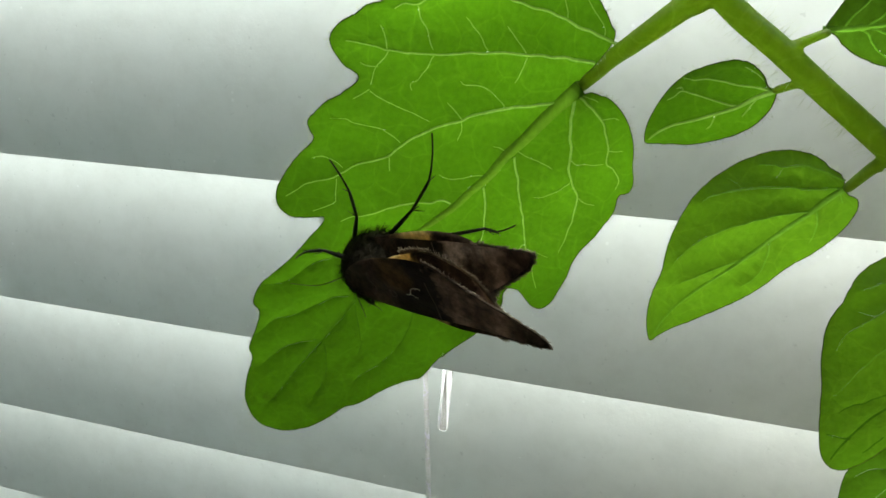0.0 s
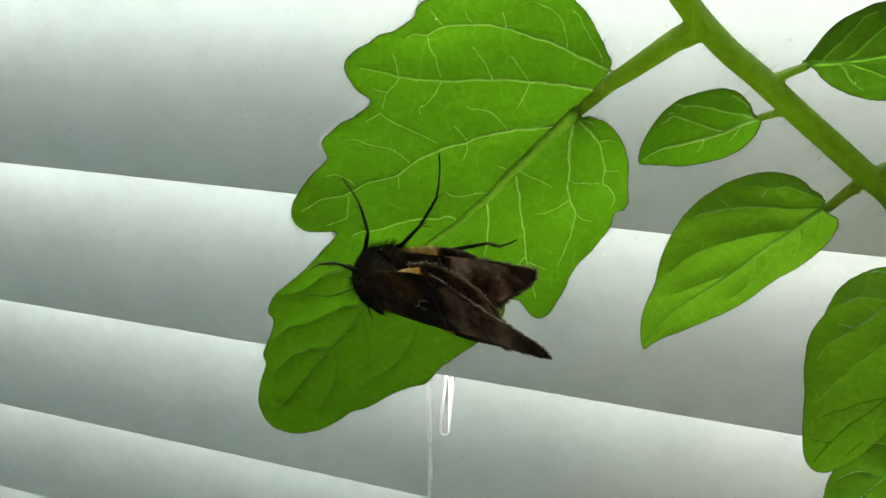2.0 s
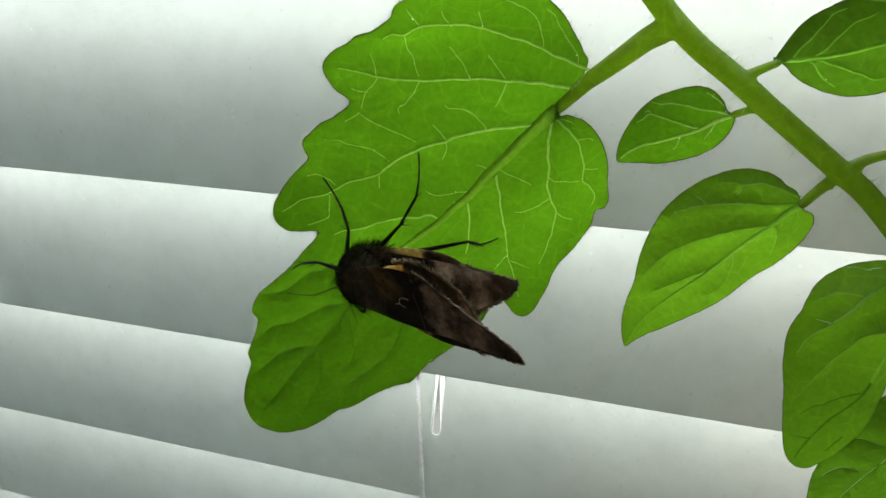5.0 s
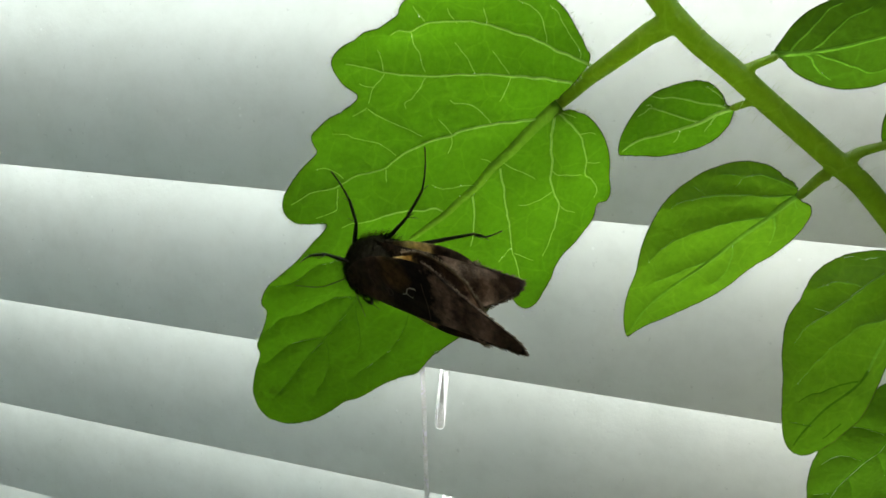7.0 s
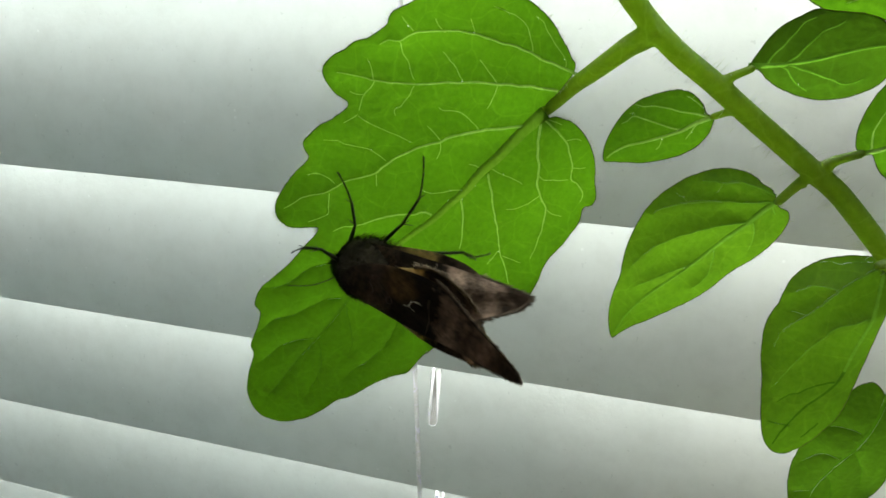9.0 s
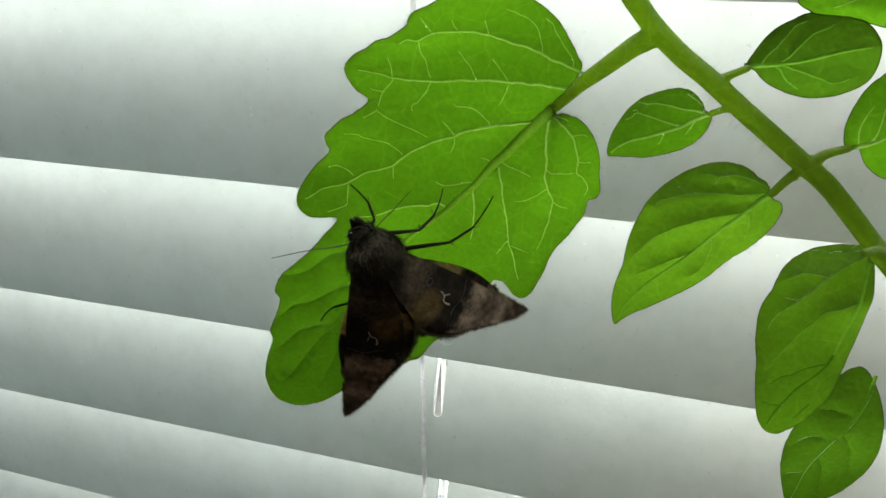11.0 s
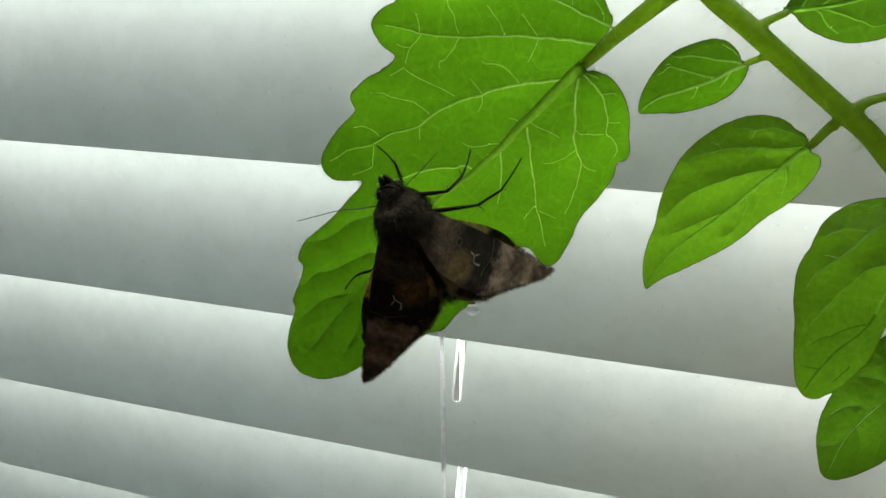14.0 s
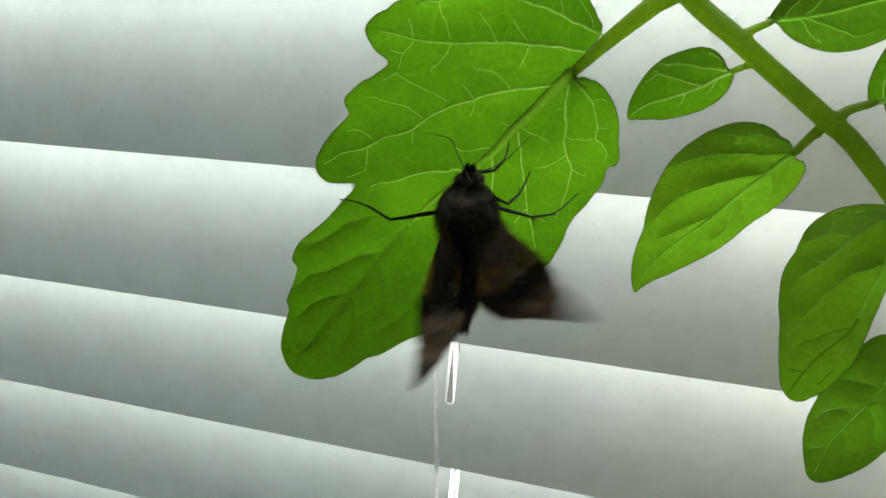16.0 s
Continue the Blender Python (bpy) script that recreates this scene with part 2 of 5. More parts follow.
def plain(name, a, b_col, scale, rough=0.6, spec=0.4, height=0.2, dist=0.0005, detail=5.0):
    """Two tones of one stuff with fine relief."""
    m, nt, b = material(name, rough, spec)
    v = coords(nt)
    col, fac = noise_ramp(nt, v, scale, [(0.3, a), (0.7, b_col)], detail)
    nt.links.new(col, b.inputs["Base Color"])
    bump(nt, b, fac, height, dist)
    return m


def glass_material(name, ior=1.45, rough=0.0):
    m, nt, b = material(name, rough, 0.5)
    b.inputs["Transmission Weight"].default_value = 1.0
    b.inputs["IOR"].default_value = ior
    return m


def wing_material(name, stops, gold, length, through, round_bands=False):
    """Scaled wing: dark middle field, paler outer field, golden inner patch, mottled."""
    m, nt, b = material(name, 0.75, 0.2)
    tc = nt.nodes.new("ShaderNodeTexCoord")
    sep = nt.nodes.new("ShaderNodeSeparateXYZ")
    nt.links.new(tc.outputs["Object"], sep.inputs[0])
    v = tc.outputs["Object"]
    n = node(nt, "ShaderNodeTexNoise", Scale=420.0, Detail=6.0, Roughness=0.65)
    nt.links.new(v, n.inputs["Vector"])
    a = nt.nodes.new("ShaderNodeMath")
    a.operation = "MULTIPLY_ADD"
    a.inputs[1].default_value = 1.0 / length
    far = nt.nodes.new("ShaderNodeVectorMath")
    far.operation = "LENGTH"
    nt.links.new(v, far.inputs[0])
    nt.links.new(far.outputs["Value"] if round_bands else sep.outputs[0], a.inputs[0])
    w = nt.nodes.new("ShaderNodeMath")
    w.operation = "MULTIPLY_ADD"
    w.inputs[1].default_value, w.inputs[2].default_value = 0.34, -0.17
    nt.links.new(n.outputs["Fac"], w.inputs[0])
    nt.links.new(w.outputs[0], a.inputs[2])
    r = nt.nodes.new("ShaderNodeValToRGB")
    while len(r.color_ramp.elements) < len(stops):
        r.color_ramp.elements.new(0.5)
    for e, (pos, col) in zip(r.color_ramp.elements, stops):
        e.position, e.color = pos, (*col, 1)
    nt.links.new(a.outputs[0], r.inputs["Fac"])
    # golden patch by the inner margin
    d = nt.nodes.new("ShaderNodeVectorMath")
    d.operation = "DISTANCE"
    ab = nt.nodes.new("ShaderNodeVectorMath")
    ab.operation = "ABSOLUTE"
    nt.links.new(v, ab.inputs[0])
    nt.links.new(ab.outputs[0], d.inputs[0])
    d.inputs[1].default_value = (0.0075, 0.0046, 0)
    g = nt.nodes.new("ShaderNodeMapRange")
    g.inputs["From Min"].default_value, g.inputs["From Max"].default_value = 0.0028, 0.0012
    nt.links.new(d.outputs["Value"], g.inputs["Value"])
    col = mix_colour(nt, "MIX", g.outputs[0], r.outputs["Color"], gold)
    mott, _ = noise_ramp(nt, v, 900, [(0.32, (0.4, 0.4, 0.4)), (0.5, (0.95, 0.92, 0.9)), (0.72, (1.7, 1.6, 1.55))], 5.0, 0.65)
    col = mix_colour(nt, "MULTIPLY", 0.9, col, mott)
    nt.links.new(col, b.inputs["Base Color"])
    f = node(nt, "ShaderNodeTexNoise", Scale=2600.0, Detail=3.0)
    nt.links.new(v, f.inputs["Vector"])
    nrm = bump(nt, b, f.outputs["Fac"], 0.5, 0.0002)
    tr = nt.nodes.new("ShaderNodeBsdfTranslucent")
    nt.links.new(col, tr.inputs["Color"])
    mx = nt.nodes.new("ShaderNodeMixShader")
    mx.inputs[0].default_value = through
    nt.links.new(b.outputs[0], mx.inputs[1])
    nt.links.new(tr.outputs[0], mx.inputs[2])
    nt.links.new(mx.outputs[0], nt.nodes["Material Output"].inputs["Surface"])
    return m


SLAT = slat_material()
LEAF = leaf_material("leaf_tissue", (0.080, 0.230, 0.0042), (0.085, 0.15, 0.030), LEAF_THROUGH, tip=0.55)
# leaf copy whose tone holds the light and shade on two right leaflets
RIGHT_LEAF = leaf_material("right_leaflet_tissue", (0.092, 0.225, 0.006), (0.10, 0.16, 0.045), 0.80, rough=0.6)
# darker copy of the leaf tissue, with the shade of turned leaflets painted in
SHADED_LEAF = leaf_material("shaded_leaf_tissue", (0.050, 0.130, 0.004), (0.07, 0.12, 0.035), 0.80)
VEIN = leaf_material("leaf_vein", (0.19, 0.36, 0.046), (0.2, 0.3, 0.1), 0.86)
# darker copy of the vein tissue; the leaflets' shade is in its colour
SHADED_VEIN = leaf_material("shaded_leaf_vein", (0.115, 0.275, 0.018), (0.10, 0.16, 0.045), 0.84, rough=0.7)
RIB = leaf_material("midrib_tissue", (0.101, 0.230, 0.010), (0.12, 0.19, 0.05), 0.86, tip=0.6)
MARGIN = plain("leaf_margin_skin", (0.05, 0.065, 0.018), (0.11, 0.10, 0.04), 500, 0.6, 0.3, 0.2, 0.0001)
GROOVE = leaf_material("sunken_vein", (0.053, 0.152, 0.0045), (0.06, 0.13, 0.03), 0.85, tip=0.75)
STEM = leaf_material("stem_skin", (0.35, 0.50, 0.07), (0.19, 0.26, 0.08), 0.72)
HAIR = leaf_material("plant_hair", (0.85, 0.9, 0.75), (0.6, 0.65, 0.5), 0.6)
CORD = leaf_material("white_cord", (0.92, 0.94, 0.91), (0.80, 0.81, 0.79), 0.5, 0.8)
PLASTER = plain("wall_plaster", (0.52, 0.50, 0.47), (0.60, 0.58, 0.55), 9, 0.9, 0.2, 0.2, 0.002)
CEIL = plain("ceiling_paint", (0.62, 0.61, 0.58), (0.70, 0.69, 0.66), 8, 0.9, 0.2, 0.2, 0.002)
FLOOR = plain("floor_boards", (0.20, 0.13, 0.08), (0.30, 0.20, 0.13), 14, 0.5, 0.4, 0.3, 0.002)
PAINT = plain("white_window_paint", (0.72, 0.72, 0.70), (0.80, 0.80, 0.78), 20, 0.45, 0.4, 0.1, 0.001)
GLASS = glass_material("window_glass")
WATER = glass_material("water", 1.33)
FUR = plain("moth_fur", (0.016, 0.013, 0.008), (0.048, 0.040, 0.025), 900, 0.85, 0.15, 0.7, 0.0004)
CHITIN = plain("dark_chitin", (0.006, 0.006, 0.004), (0.016, 0.014, 0.010), 1500, 0.5, 0.4, 0.3, 0.0001)
EYE = plain("moth_eye", (0.004, 0.004, 0.004), (0.010, 0.009, 0.006), 3000, 0.15, 0.5, 0.1, 0.0001)
dark, mid, pale = (0.027, 0.021, 0.015), (0.115, 0.084, 0.058), (0.41, 0.305, 0.225)
WING = wing_material("forewing_scales", [(0.0, dark), (0.22, mid), (0.30, dark), (0.56, dark), (0.64, pale), (0.74, mid), (0.84, pale), (0.96, mid)], (0.18, 0.12, 0.05), 0.0222, 0.10)
buff, border = (0.58, 0.44, 0.19), (0.07, 0.05, 0.035)
HINDWING = wing_material("hindwing_scales", [(0.0, border), (0.26, border), (0.40, buff), (0.58, buff), (0.67, border), (0.80, border), (0.94, border), (0.99, pale)], (0.36, 0.28, 0.13), 0.0155, 0.6, True)
FRINGE = plain("wing_fringe_scales", (0.045, 0.034, 0.024), (0.19, 0.145, 0.10), 1500, 0.8, 0.2, 0.5, 0.0002)
BUFF = plain("hindwing_fringe_scales", (0.10, 0.08, 0.05), (0.28, 0.22, 0.14), 1500, 0.8, 0.2, 0.5, 0.0002)
MARK = plain("silver_mark", (0.72, 0.68, 0.52), (0.86, 0.82, 0.68), 2000, 0.4, 0.5, 0.2, 0.0001)

# ---------------------------------------------------------------- the room
bm = bmesh.new()
for b in ((-1.6, -0.53, 0.0, 2.4), (0.53, 1.6, 0.0, 2.4), (-0.53, 0.53, 0.0, 0.91), (-0.53, 0.53, 2.24, 2.4)):
    box(bm, b[0], b[1], 0.026, 0.20, b[2], b[3])
tagged(part("wall_window", bm, PLASTER, None, smooth=False), "plain plastered wall around the window opening", "wall", kind="structure")
for name, b in (("wall_back", (-1.6, 1.6, -2.7, -2.6)), ("wall_east", (1.6, 1.7, -2.7, 0.2)), ("wall_west", (-1.7, -1.6, -2.7, 0.2))):
    bm = bmesh.new()
    box(bm, *b, 0.0, 2.4)
    tagged(part(name, bm, PLASTER, None, smooth=False), "plain plastered wall of the dim room", "wall", kind="structure")
bm = bmesh.new()
box(bm, -1.7, 1.7, -2.7, 0.2, -0.1, 0.0)
tagged(part("floor", bm, FLOOR, None, smooth=False), "brown floor of the dim room", "floor", kind="structure")
bm = bmesh.new()
box(bm, -1.7, 1.7, -2.7, 0.2, 2.4, 2.5)
tagged(part("ceiling", bm, CEIL, None, smooth=False), "plain off-white ceiling", "ceiling", kind="structure")
bm = bmesh.new()
box(bm, -400, 400, -400, 400, -0.3, -0.12)
tagged(part("ground", bm, plain("ground_earth", (0.26, 0.26, 0.21), (0.34, 0.33, 0.27), 3, 0.9), None, smooth=False), "plain ground outside the window", "ground", kind="structure")
window = tagged(new("window_1"), "white window behind the closed blind", "window", kind="structure")
bm = bmesh.new()
for b in ((-0.53, -0.48, 0.91, 2.24), (0.48, 0.53, 0.91, 2.24), (-0.48, 0.48, 0.91, 0.96), (-0.48, 0.48, 2.19, 2.24)):
    box(bm, b[0], b[1], 0.09, 0.14, b[2], b[3])
part("window_frame", bm, PAINT, window, smooth=False)
bm = bmesh.new()
box(bm, -0.48, 0.48, 0.112, 0.116, 0.96, 2.19)
part("pane", bm, GLASS, window, "clear window glass", smooth=False).visible_shadow = False
bm = bmesh.new()
box(bm, -0.55, 0.55, -0.012, 0.0255, 0.87, 0.896)
tagged(part("window_sill", bm, PAINT, None, smooth=False), "white painted window sill under the blind", "sill", kind="structure")

# ---------------------------------------------------------------- the blind
PITCH, WIDTH, CROWN, CLOSE = 0.033, 0.035, SLAT_CROWN, radians(SLAT_TILT)
blind = tagged(new("venetian_blind"), "closed venetian blind with white curved slats before a bright window", "blind")
blind.location = (0, 0, 1.2)


def slat_point(s):
    """A point of the slat's section; s runs from its lower room edge (0) to its upper window edge (1)."""
    c, h = s * WIDTH, CROWN * 4 * s * (1 - s)
    return c * math.sin(CLOSE) - h * math.cos(CLOSE), c * math.cos(CLOSE) + h * math.sin(CLOSE)


def slat_mesh():
    bm = bmesh.new()
    slot_x, slot_w, s0, s1 = 0.0018, 0.0022, 0.45, 0.80
    xs = sorted({-0.56, -0.42, -0.28, -0.14, -0.07, -0.02, *[slot_x + slot_w * (i / 6 - 0.5) for i in range(7)], 0.02, 0.07, 0.14, 0.28, 0.42, 0.56})
    ss = sorted({i / 20 for i in range(21)})
    top = {}
    for i, x in enumerate(xs):
        for j, s in enumerate(ss):
            y, z = slat_point(s)
            top[i, j] = bm.verts.new((x, y, z))
    i0, i1 = xs.index(slot_x - slot_w / 2), xs.index(slot_x + slot_w / 2)
    j0, j1 = ss.index(s0), ss.index(s1)
    for i in range(len(xs) - 1):
        for j in range(len(ss) - 1):
            if i0 <= i < i1 and j0 <= j < j1:
                continue
            bm.faces.new((top[i, j], top[i + 1, j], top[i + 1, j + 1], top[i, j + 1]))
    # round the slot's ends
    for j, sign in ((j0, -1), (j1, 1)):
        for i in range(i0 + 1, i1):
            across = (xs[i] - slot_x) / (slot_w / 2)
            y, z = slat_point(ss[j] + sign * slot_w / 2 * math.sqrt(1 - across * across) / WIDTH)
            top[i, j].co.y, top[i, j].co.z = y, z
    faces = list(bm.faces)
    bm.normal_update()
    bmesh.ops.solidify(bm, geom=faces, thickness=0.00022)
    bm.normal_update()
    for e in bm.edges:
        if len(e.link_faces) == 2 and e.calc_face_angle() > 0.6:
            e.smooth = False
    return bm


first = part("slat", slat_mesh(), SLAT, blind)
for k in range(-30, 8):
    if k == -30:
        first.location = (0, 0, -PITCH * k)
        continue
    ob = new("slat", first.data)
    ob.parent = blind
    ob.location = (random.uniform(-0.0004, 0.0004), 0, -PITCH * k)
bm = bmesh.new()
box(bm, -0.565, 0.565, -0.008, 0.0255, 1.025, 1.0495)
part("headrail", bm, PAINT, blind, "white metal headrail", smooth=False)
bm = bmesh.new()
box(bm, -0.56, 0.56, -0.002, 0.022, -0.296, -0.282)
part("bottom_rail", bm, PAINT, blind, "white bottom rail", smooth=False)
ztop, zlow = 1.03, -0.29
for name, x, y, r in (("ladder_cord", 0.0, -0.0009, 0.00048), ("ladder_cord", 0.0, 0.0150, 0.00045), ("lift_cord", 0.0014, 0.0105, 0.00055)):
    bm = bmesh.new()
    n = 700
    rings = []
    for i in range(n + 1):
        z, w = ztop + (zlow - ztop) * i / n, r * (1 + 0.07 * math.sin(i * 2.1))
        rings.append([bm.verts.new((x + w * math.cos(math.pi * k / 6) + 0.00006 * math.sin(i * 0.11), y - 0.5 * w * math.sin(math.pi * k / 6), z)) for k in range(7)])
    for a, b in zip(rings, rings[1:]):
        for k in range(6):
            bm.faces.new((a[k], a[k + 1], b[k + 1], b[k]))
    part(name, bm, CORD, blind, "white woven cord")
for k in range(-30, 8):
    bm = bmesh.new()
    y, z = slat_point(1.0)
    tube(bm, [Vector((0.0, -0.0006, -PITCH * k - 0.0006)), Vector((0.0, 0.004, -PITCH * k + 0.0065)), Vector((0.0, 0.015, -PITCH * k + z - 0.004))], 0.0003, 5)
    part("ladder_rung", bm, CORD, blind)

# ---------------------------------------------------------------- the tomato plant
plant = tagged(new("tomato_plant"), "green tomato branch with lobed leaflets, hairy stem, light shining through", "plant")


def basis(base, u, v):
    u, v = Vector(u).normalized(), Vector(v)
    n = u.cross(v).normalized()
    v = n.cross(u)
    m = Matrix((u, v, n)).transposed().to_4x4()
    m.translation = base
    return m


def to_segments(points, starts, ends):
    """Distances of points from segments, a row a point."""
    p = points[:, None, :] - starts[None]
    d = (ends - starts)[None]
    k = np.clip((p * d).sum(2) / np.maximum((d * d).sum(2), 1e-12), 0, 1)
    return np.sqrt(((p - k[..., None] * d) ** 2).sum(2))


def along(line, u):
    """The height of a line over u, carried on past its ends."""
    line = sorted(line)
    for a, b in zip(line, line[1:]):
        if u <= b[0] or b == line[-1]:
            return a[1] + (b[1] - a[1]) * (u - a[0]) / max(b[0] - a[0], 1e-6)


def leaflet(m, outline, midrib, veins, step=0.8, curl=(0, 0, 0, 0), puff=0.28, rib=0.55, mat=None, fringe=0, sunken=0, crease=None, base_rib=0):
    """A leaflet in millimetres: outline, midrib and side veins in its own plane; curl gives the bend of its tip, sides, twist and wave,
    crease a line along which the blade is folded, with the slopes of its two sides; past sunken the veins lie in furrows."""
    mm = 0.001
    rim = spline([(x, y, 0) for x, y in outline], 5, True)
    for q in rim:
        out = 0.06 * noise.noise(Vector((q.x * 1.7, q.y * 1.7, 3.0))) + 0.03 * noise.noise(Vector((q.x * 5, q.y * 5, 9.0)))
        q.x, q.y = q.x + out, q.y + out
    rim = [q.to_2d() for q in rim]
    n = len(rim)
    ribs = [(spline([(x, y, 0) for x, y in midrib], 5), rib, 0.10)]
    for line, thick in veins:
        curve = spline([(x, y, 0) for x, y in line], 6 if thick > 0.09 else 4)
        for q in curve[1:]:
            q.x += 0.13 * noise.noise(Vector((q.x * 0.9, q.y * 0.9, thick)))
            q.y += 0.13 * noise.noise(Vector((q.x * 0.9, q.y * 0.9, thick + 7)))
        # a vein ends where it meets the flank of a stronger one
        for j, (other, strong, _) in enumerate(ribs):
            if len(curve) > 3 and len(other) > 1:
                pts = np.array([q.xy[:] for q in other])
                d = to_segments(np.array([q.xy[:] for q in curve]), pts[:-1], pts[1:]).min(1)
                curve = [q for q, far in zip(curve, d) if far > (0.75 if j == 0 else 0.75 if thick < 0.09 else 0.5) * strong]
        if len(curve) > 3:
            ribs.append((curve, thick, 0.05))
    span = max(q.x for q in rim)
    wide = max(abs(q.y) for q in rim)
    main = [(line, thick) for line, thick, _ in ribs if thick > 0.09]
    starts = np.array([a.xy[:] for line, _ in main for a in line[:-1]])
    ends = np.array([b.xy[:] for line, _ in main for b in line[1:]])

    def swell(u):
        """How far the tissue between the veins stands back from them; past sunken it bulges forward."""
        if not sunken:
            return puff
        k = max(0.0, min(1.0, (u - sunken + 3) / 7))
        return puff * (1 - k) - 0.30 * k

    def shape(q):
        tip, sides, twist, wave = curl
        s, w = q.x / span, q.y / wide
        z = tip * s * s + sides * w * w + twist * s * w + wave * noise.noise(Vector((q.x * 0.11, q.y * 0.11, span)))
        z += 0.05 * noise.noise(Vector((q.x * 0.8, q.y * 0.8, 2.0)))
        if crease:
            d = q.y - along(crease[0], q.x)
            z -= (crease[2] if d > 0 else crease[1]) * (math.sqrt(d * d + 0.25) - 0.5)
        return z

    def heights(points):
        d = to_segments(np.array([q[:2] for q in points]), starts, ends).min(1)
        return [shape(q) - swell(q.x) * (1 - math.exp(-far / (0.6 if sunken and q.x > sunken else 1.1))) for q, far in zip(points, d)]

    edge_points = np.array([q[:] for q in rim])

    def within(points):
        """Which points lie inside the rim, and how far from its points."""
        p = np.array([q[:2] for q in points])
        a, b = np.roll(edge_points, 1, axis=0), edge_points
        cross = (a[None, :, 1] > p[:, None, 1]) != (b[None, :, 1] > p[:, None, 1])
        rise = np.where(np.abs(b[:, 1] - a[:, 1]) < 1e-9, 1e-9, b[:, 1] - a[:, 1])
        at = (b[:, 0] - a[:, 0])[None] * (p[:, None, 1] - a[None, :, 1]) / rise[None] + a[None, :, 0]
        near = np.sqrt(((p[:, None, :] - edge_points[None]) ** 2).sum(2)).min(1)
        return (cross & (p[:, None, 0] < at)).sum(1) % 2 == 1, near

    # the blade is cut along the veins, which fill the cuts
    cuts = []
    flanks = []
    for which, (line, thick, end) in enumerate(ribs):
        count = len(line)
        if which == 0 and base_rib:
            girths = [end + (base_rib - end) * (1 - i / (count - 1)) ** 1.7 for i in range(count)]
        else:
            girths = taper(thick, max(end, thick * 0.3), count)
        rows = []
        for i in range(count - 1):
            p, q, r = line[i].to_2d(), line[i + 1].to_2d(), girths[i]
            d = q - p
            if d.length < 1e-6:
                continue
            w = Vector((-d.y, d.x)).normalized() * r
            if i < count - 3:
                rows.append((p[:], q[:], r))
            steps = max(1, int(d.length / (0.35 if thick > 0.09 else 0.6)))
            for k in range(steps):
                c = p + d * (k / steps)
                flanks += [c - w, c + w]
        cuts.append(rows)
        ribs[which] = (line, girths, thick)
    inside, near = within(flanks)
    verts = list(rim) + [q for q, i, far in zip(flanks, inside, near) if i and far > 0.17]
    x0, x1 = min(q.x for q in rim), max(q.x for q in rim)
    y0, y1 = min(q.y for q in rim), max(q.y for q in rim)
    from mathutils import geometry
    grid = []
    for r in range(int((y1 - y0) / (step * 0.87)) + 1):
        x = x0 + (0.5 * step if r % 2 else 0.0)
        while x < x1:
            grid.append(Vector((x + random.uniform(-0.1, 0.1) * step, y0 + r * step * 0.87 + random.uniform(-0.1, 0.1) * step)))
            x += step
    inside, near = within(grid)
    off = to_segments(np.array([q[:] for q in grid]), starts, ends).min(1)
    verts += [q for q, i, far, d in zip(grid, inside, near, off) if i and far > 0.4 * step and d > 0.5]
    co, _, faces, *_ = geometry.delaunay_2d_cdt(verts, [(i, (i + 1) % n) for i in range(n)], [], 1, 1e-4)

    def in_cuts(points, slack):
        """For each point and rib, whether the point lies in the rib's cut."""
        found = np.zeros((len(points), len(cuts)), bool)
        for which, rows in enumerate(cuts):
            if rows:
                a, b, r = (np.array([row[k] for row in rows]) for k in range(3))
                found[:, which] = (to_segments(points, a, b) < r[None] * slack).any(1)
        return found

    flat = np.array([q[:] for q in co])
    middles = np.array([flat[list(f)].mean(0) for f in faces])
    owner, mid_in, mid_core = in_cuts(flat, 1.08), in_cuts(middles, 1.04), in_cuts(middles, 0.45)
    bm = bmesh.new()
    bv = [bm.verts.new((q.x * mm, q.y * mm, z * mm)) for q, z in zip(co, heights(co))]
    for i, f in enumerate(faces):
        shared = owner[list(f)].all(0)
        if not ((shared & mid_in[i]).any() or (not shared.any() and mid_core[i].any())):
            bm.faces.new([bv[k] for k in f])
    bmesh.ops.delete(bm, geom=[v for v in bm.verts if not v.link_faces], context="VERTS")
    bmesh.ops.recalc_face_normals(bm, faces=bm.faces)
    blade = part("leaflet", bm, mat or LEAF, plant)
    blade.matrix_basis = m
    edge = [Vector((q.x * mm, q.y * mm, z * mm)) for q, z in zip(rim, heights(rim))]
    bm = bmesh.new()
    tube(bm, edge, 0.000042, 6, closed=True, up=Vector((0, 0, 1)))
    part("leaf_margin", bm, MARGIN, blade, "thin dark rolled margin")
    for i, (line, girths, thick) in enumerate(ribs):
        bm = bmesh.new()
        pts = [Vector((q.x * mm, q.y * mm, shape(q) * mm)) if thick > 0.09 else Vector((q.x * mm, q.y * mm, z * mm)) for q, z in zip(line, heights(line))]
        stop = len(pts) - 2 if len(pts) > 5 else len(pts)
        if stop < len(pts):
            pts = pts[:stop] + [pts[stop - 1] + (pts[stop - 1] - pts[stop - 2]).normalized() * girths[stop - 1] * 1.7 * mm]
            girths = girths[:stop] + [girths[stop - 1] * 0.7]
        if i:
            pts[0] = pts[0] + (pts[0] - pts[1]).normalized() * 0.0001
        depths = [swell(q.x * 1000) * (1 - math.exp(-r / 1.1)) * mm for q, r in zip(pts, girths)]
        low = sunken and line[0].x > sunken
        split = next((k for k, q in enumerate(pts) if q.x * 1000 > sunken), len(pts)) if sunken and i == 0 else len(pts)
        ridge(bm, pts[:split + 1], [r * mm * 1.06 for r in girths[:split + 1]], depths[:split + 1], 6 if thick > 0.09 else 4)
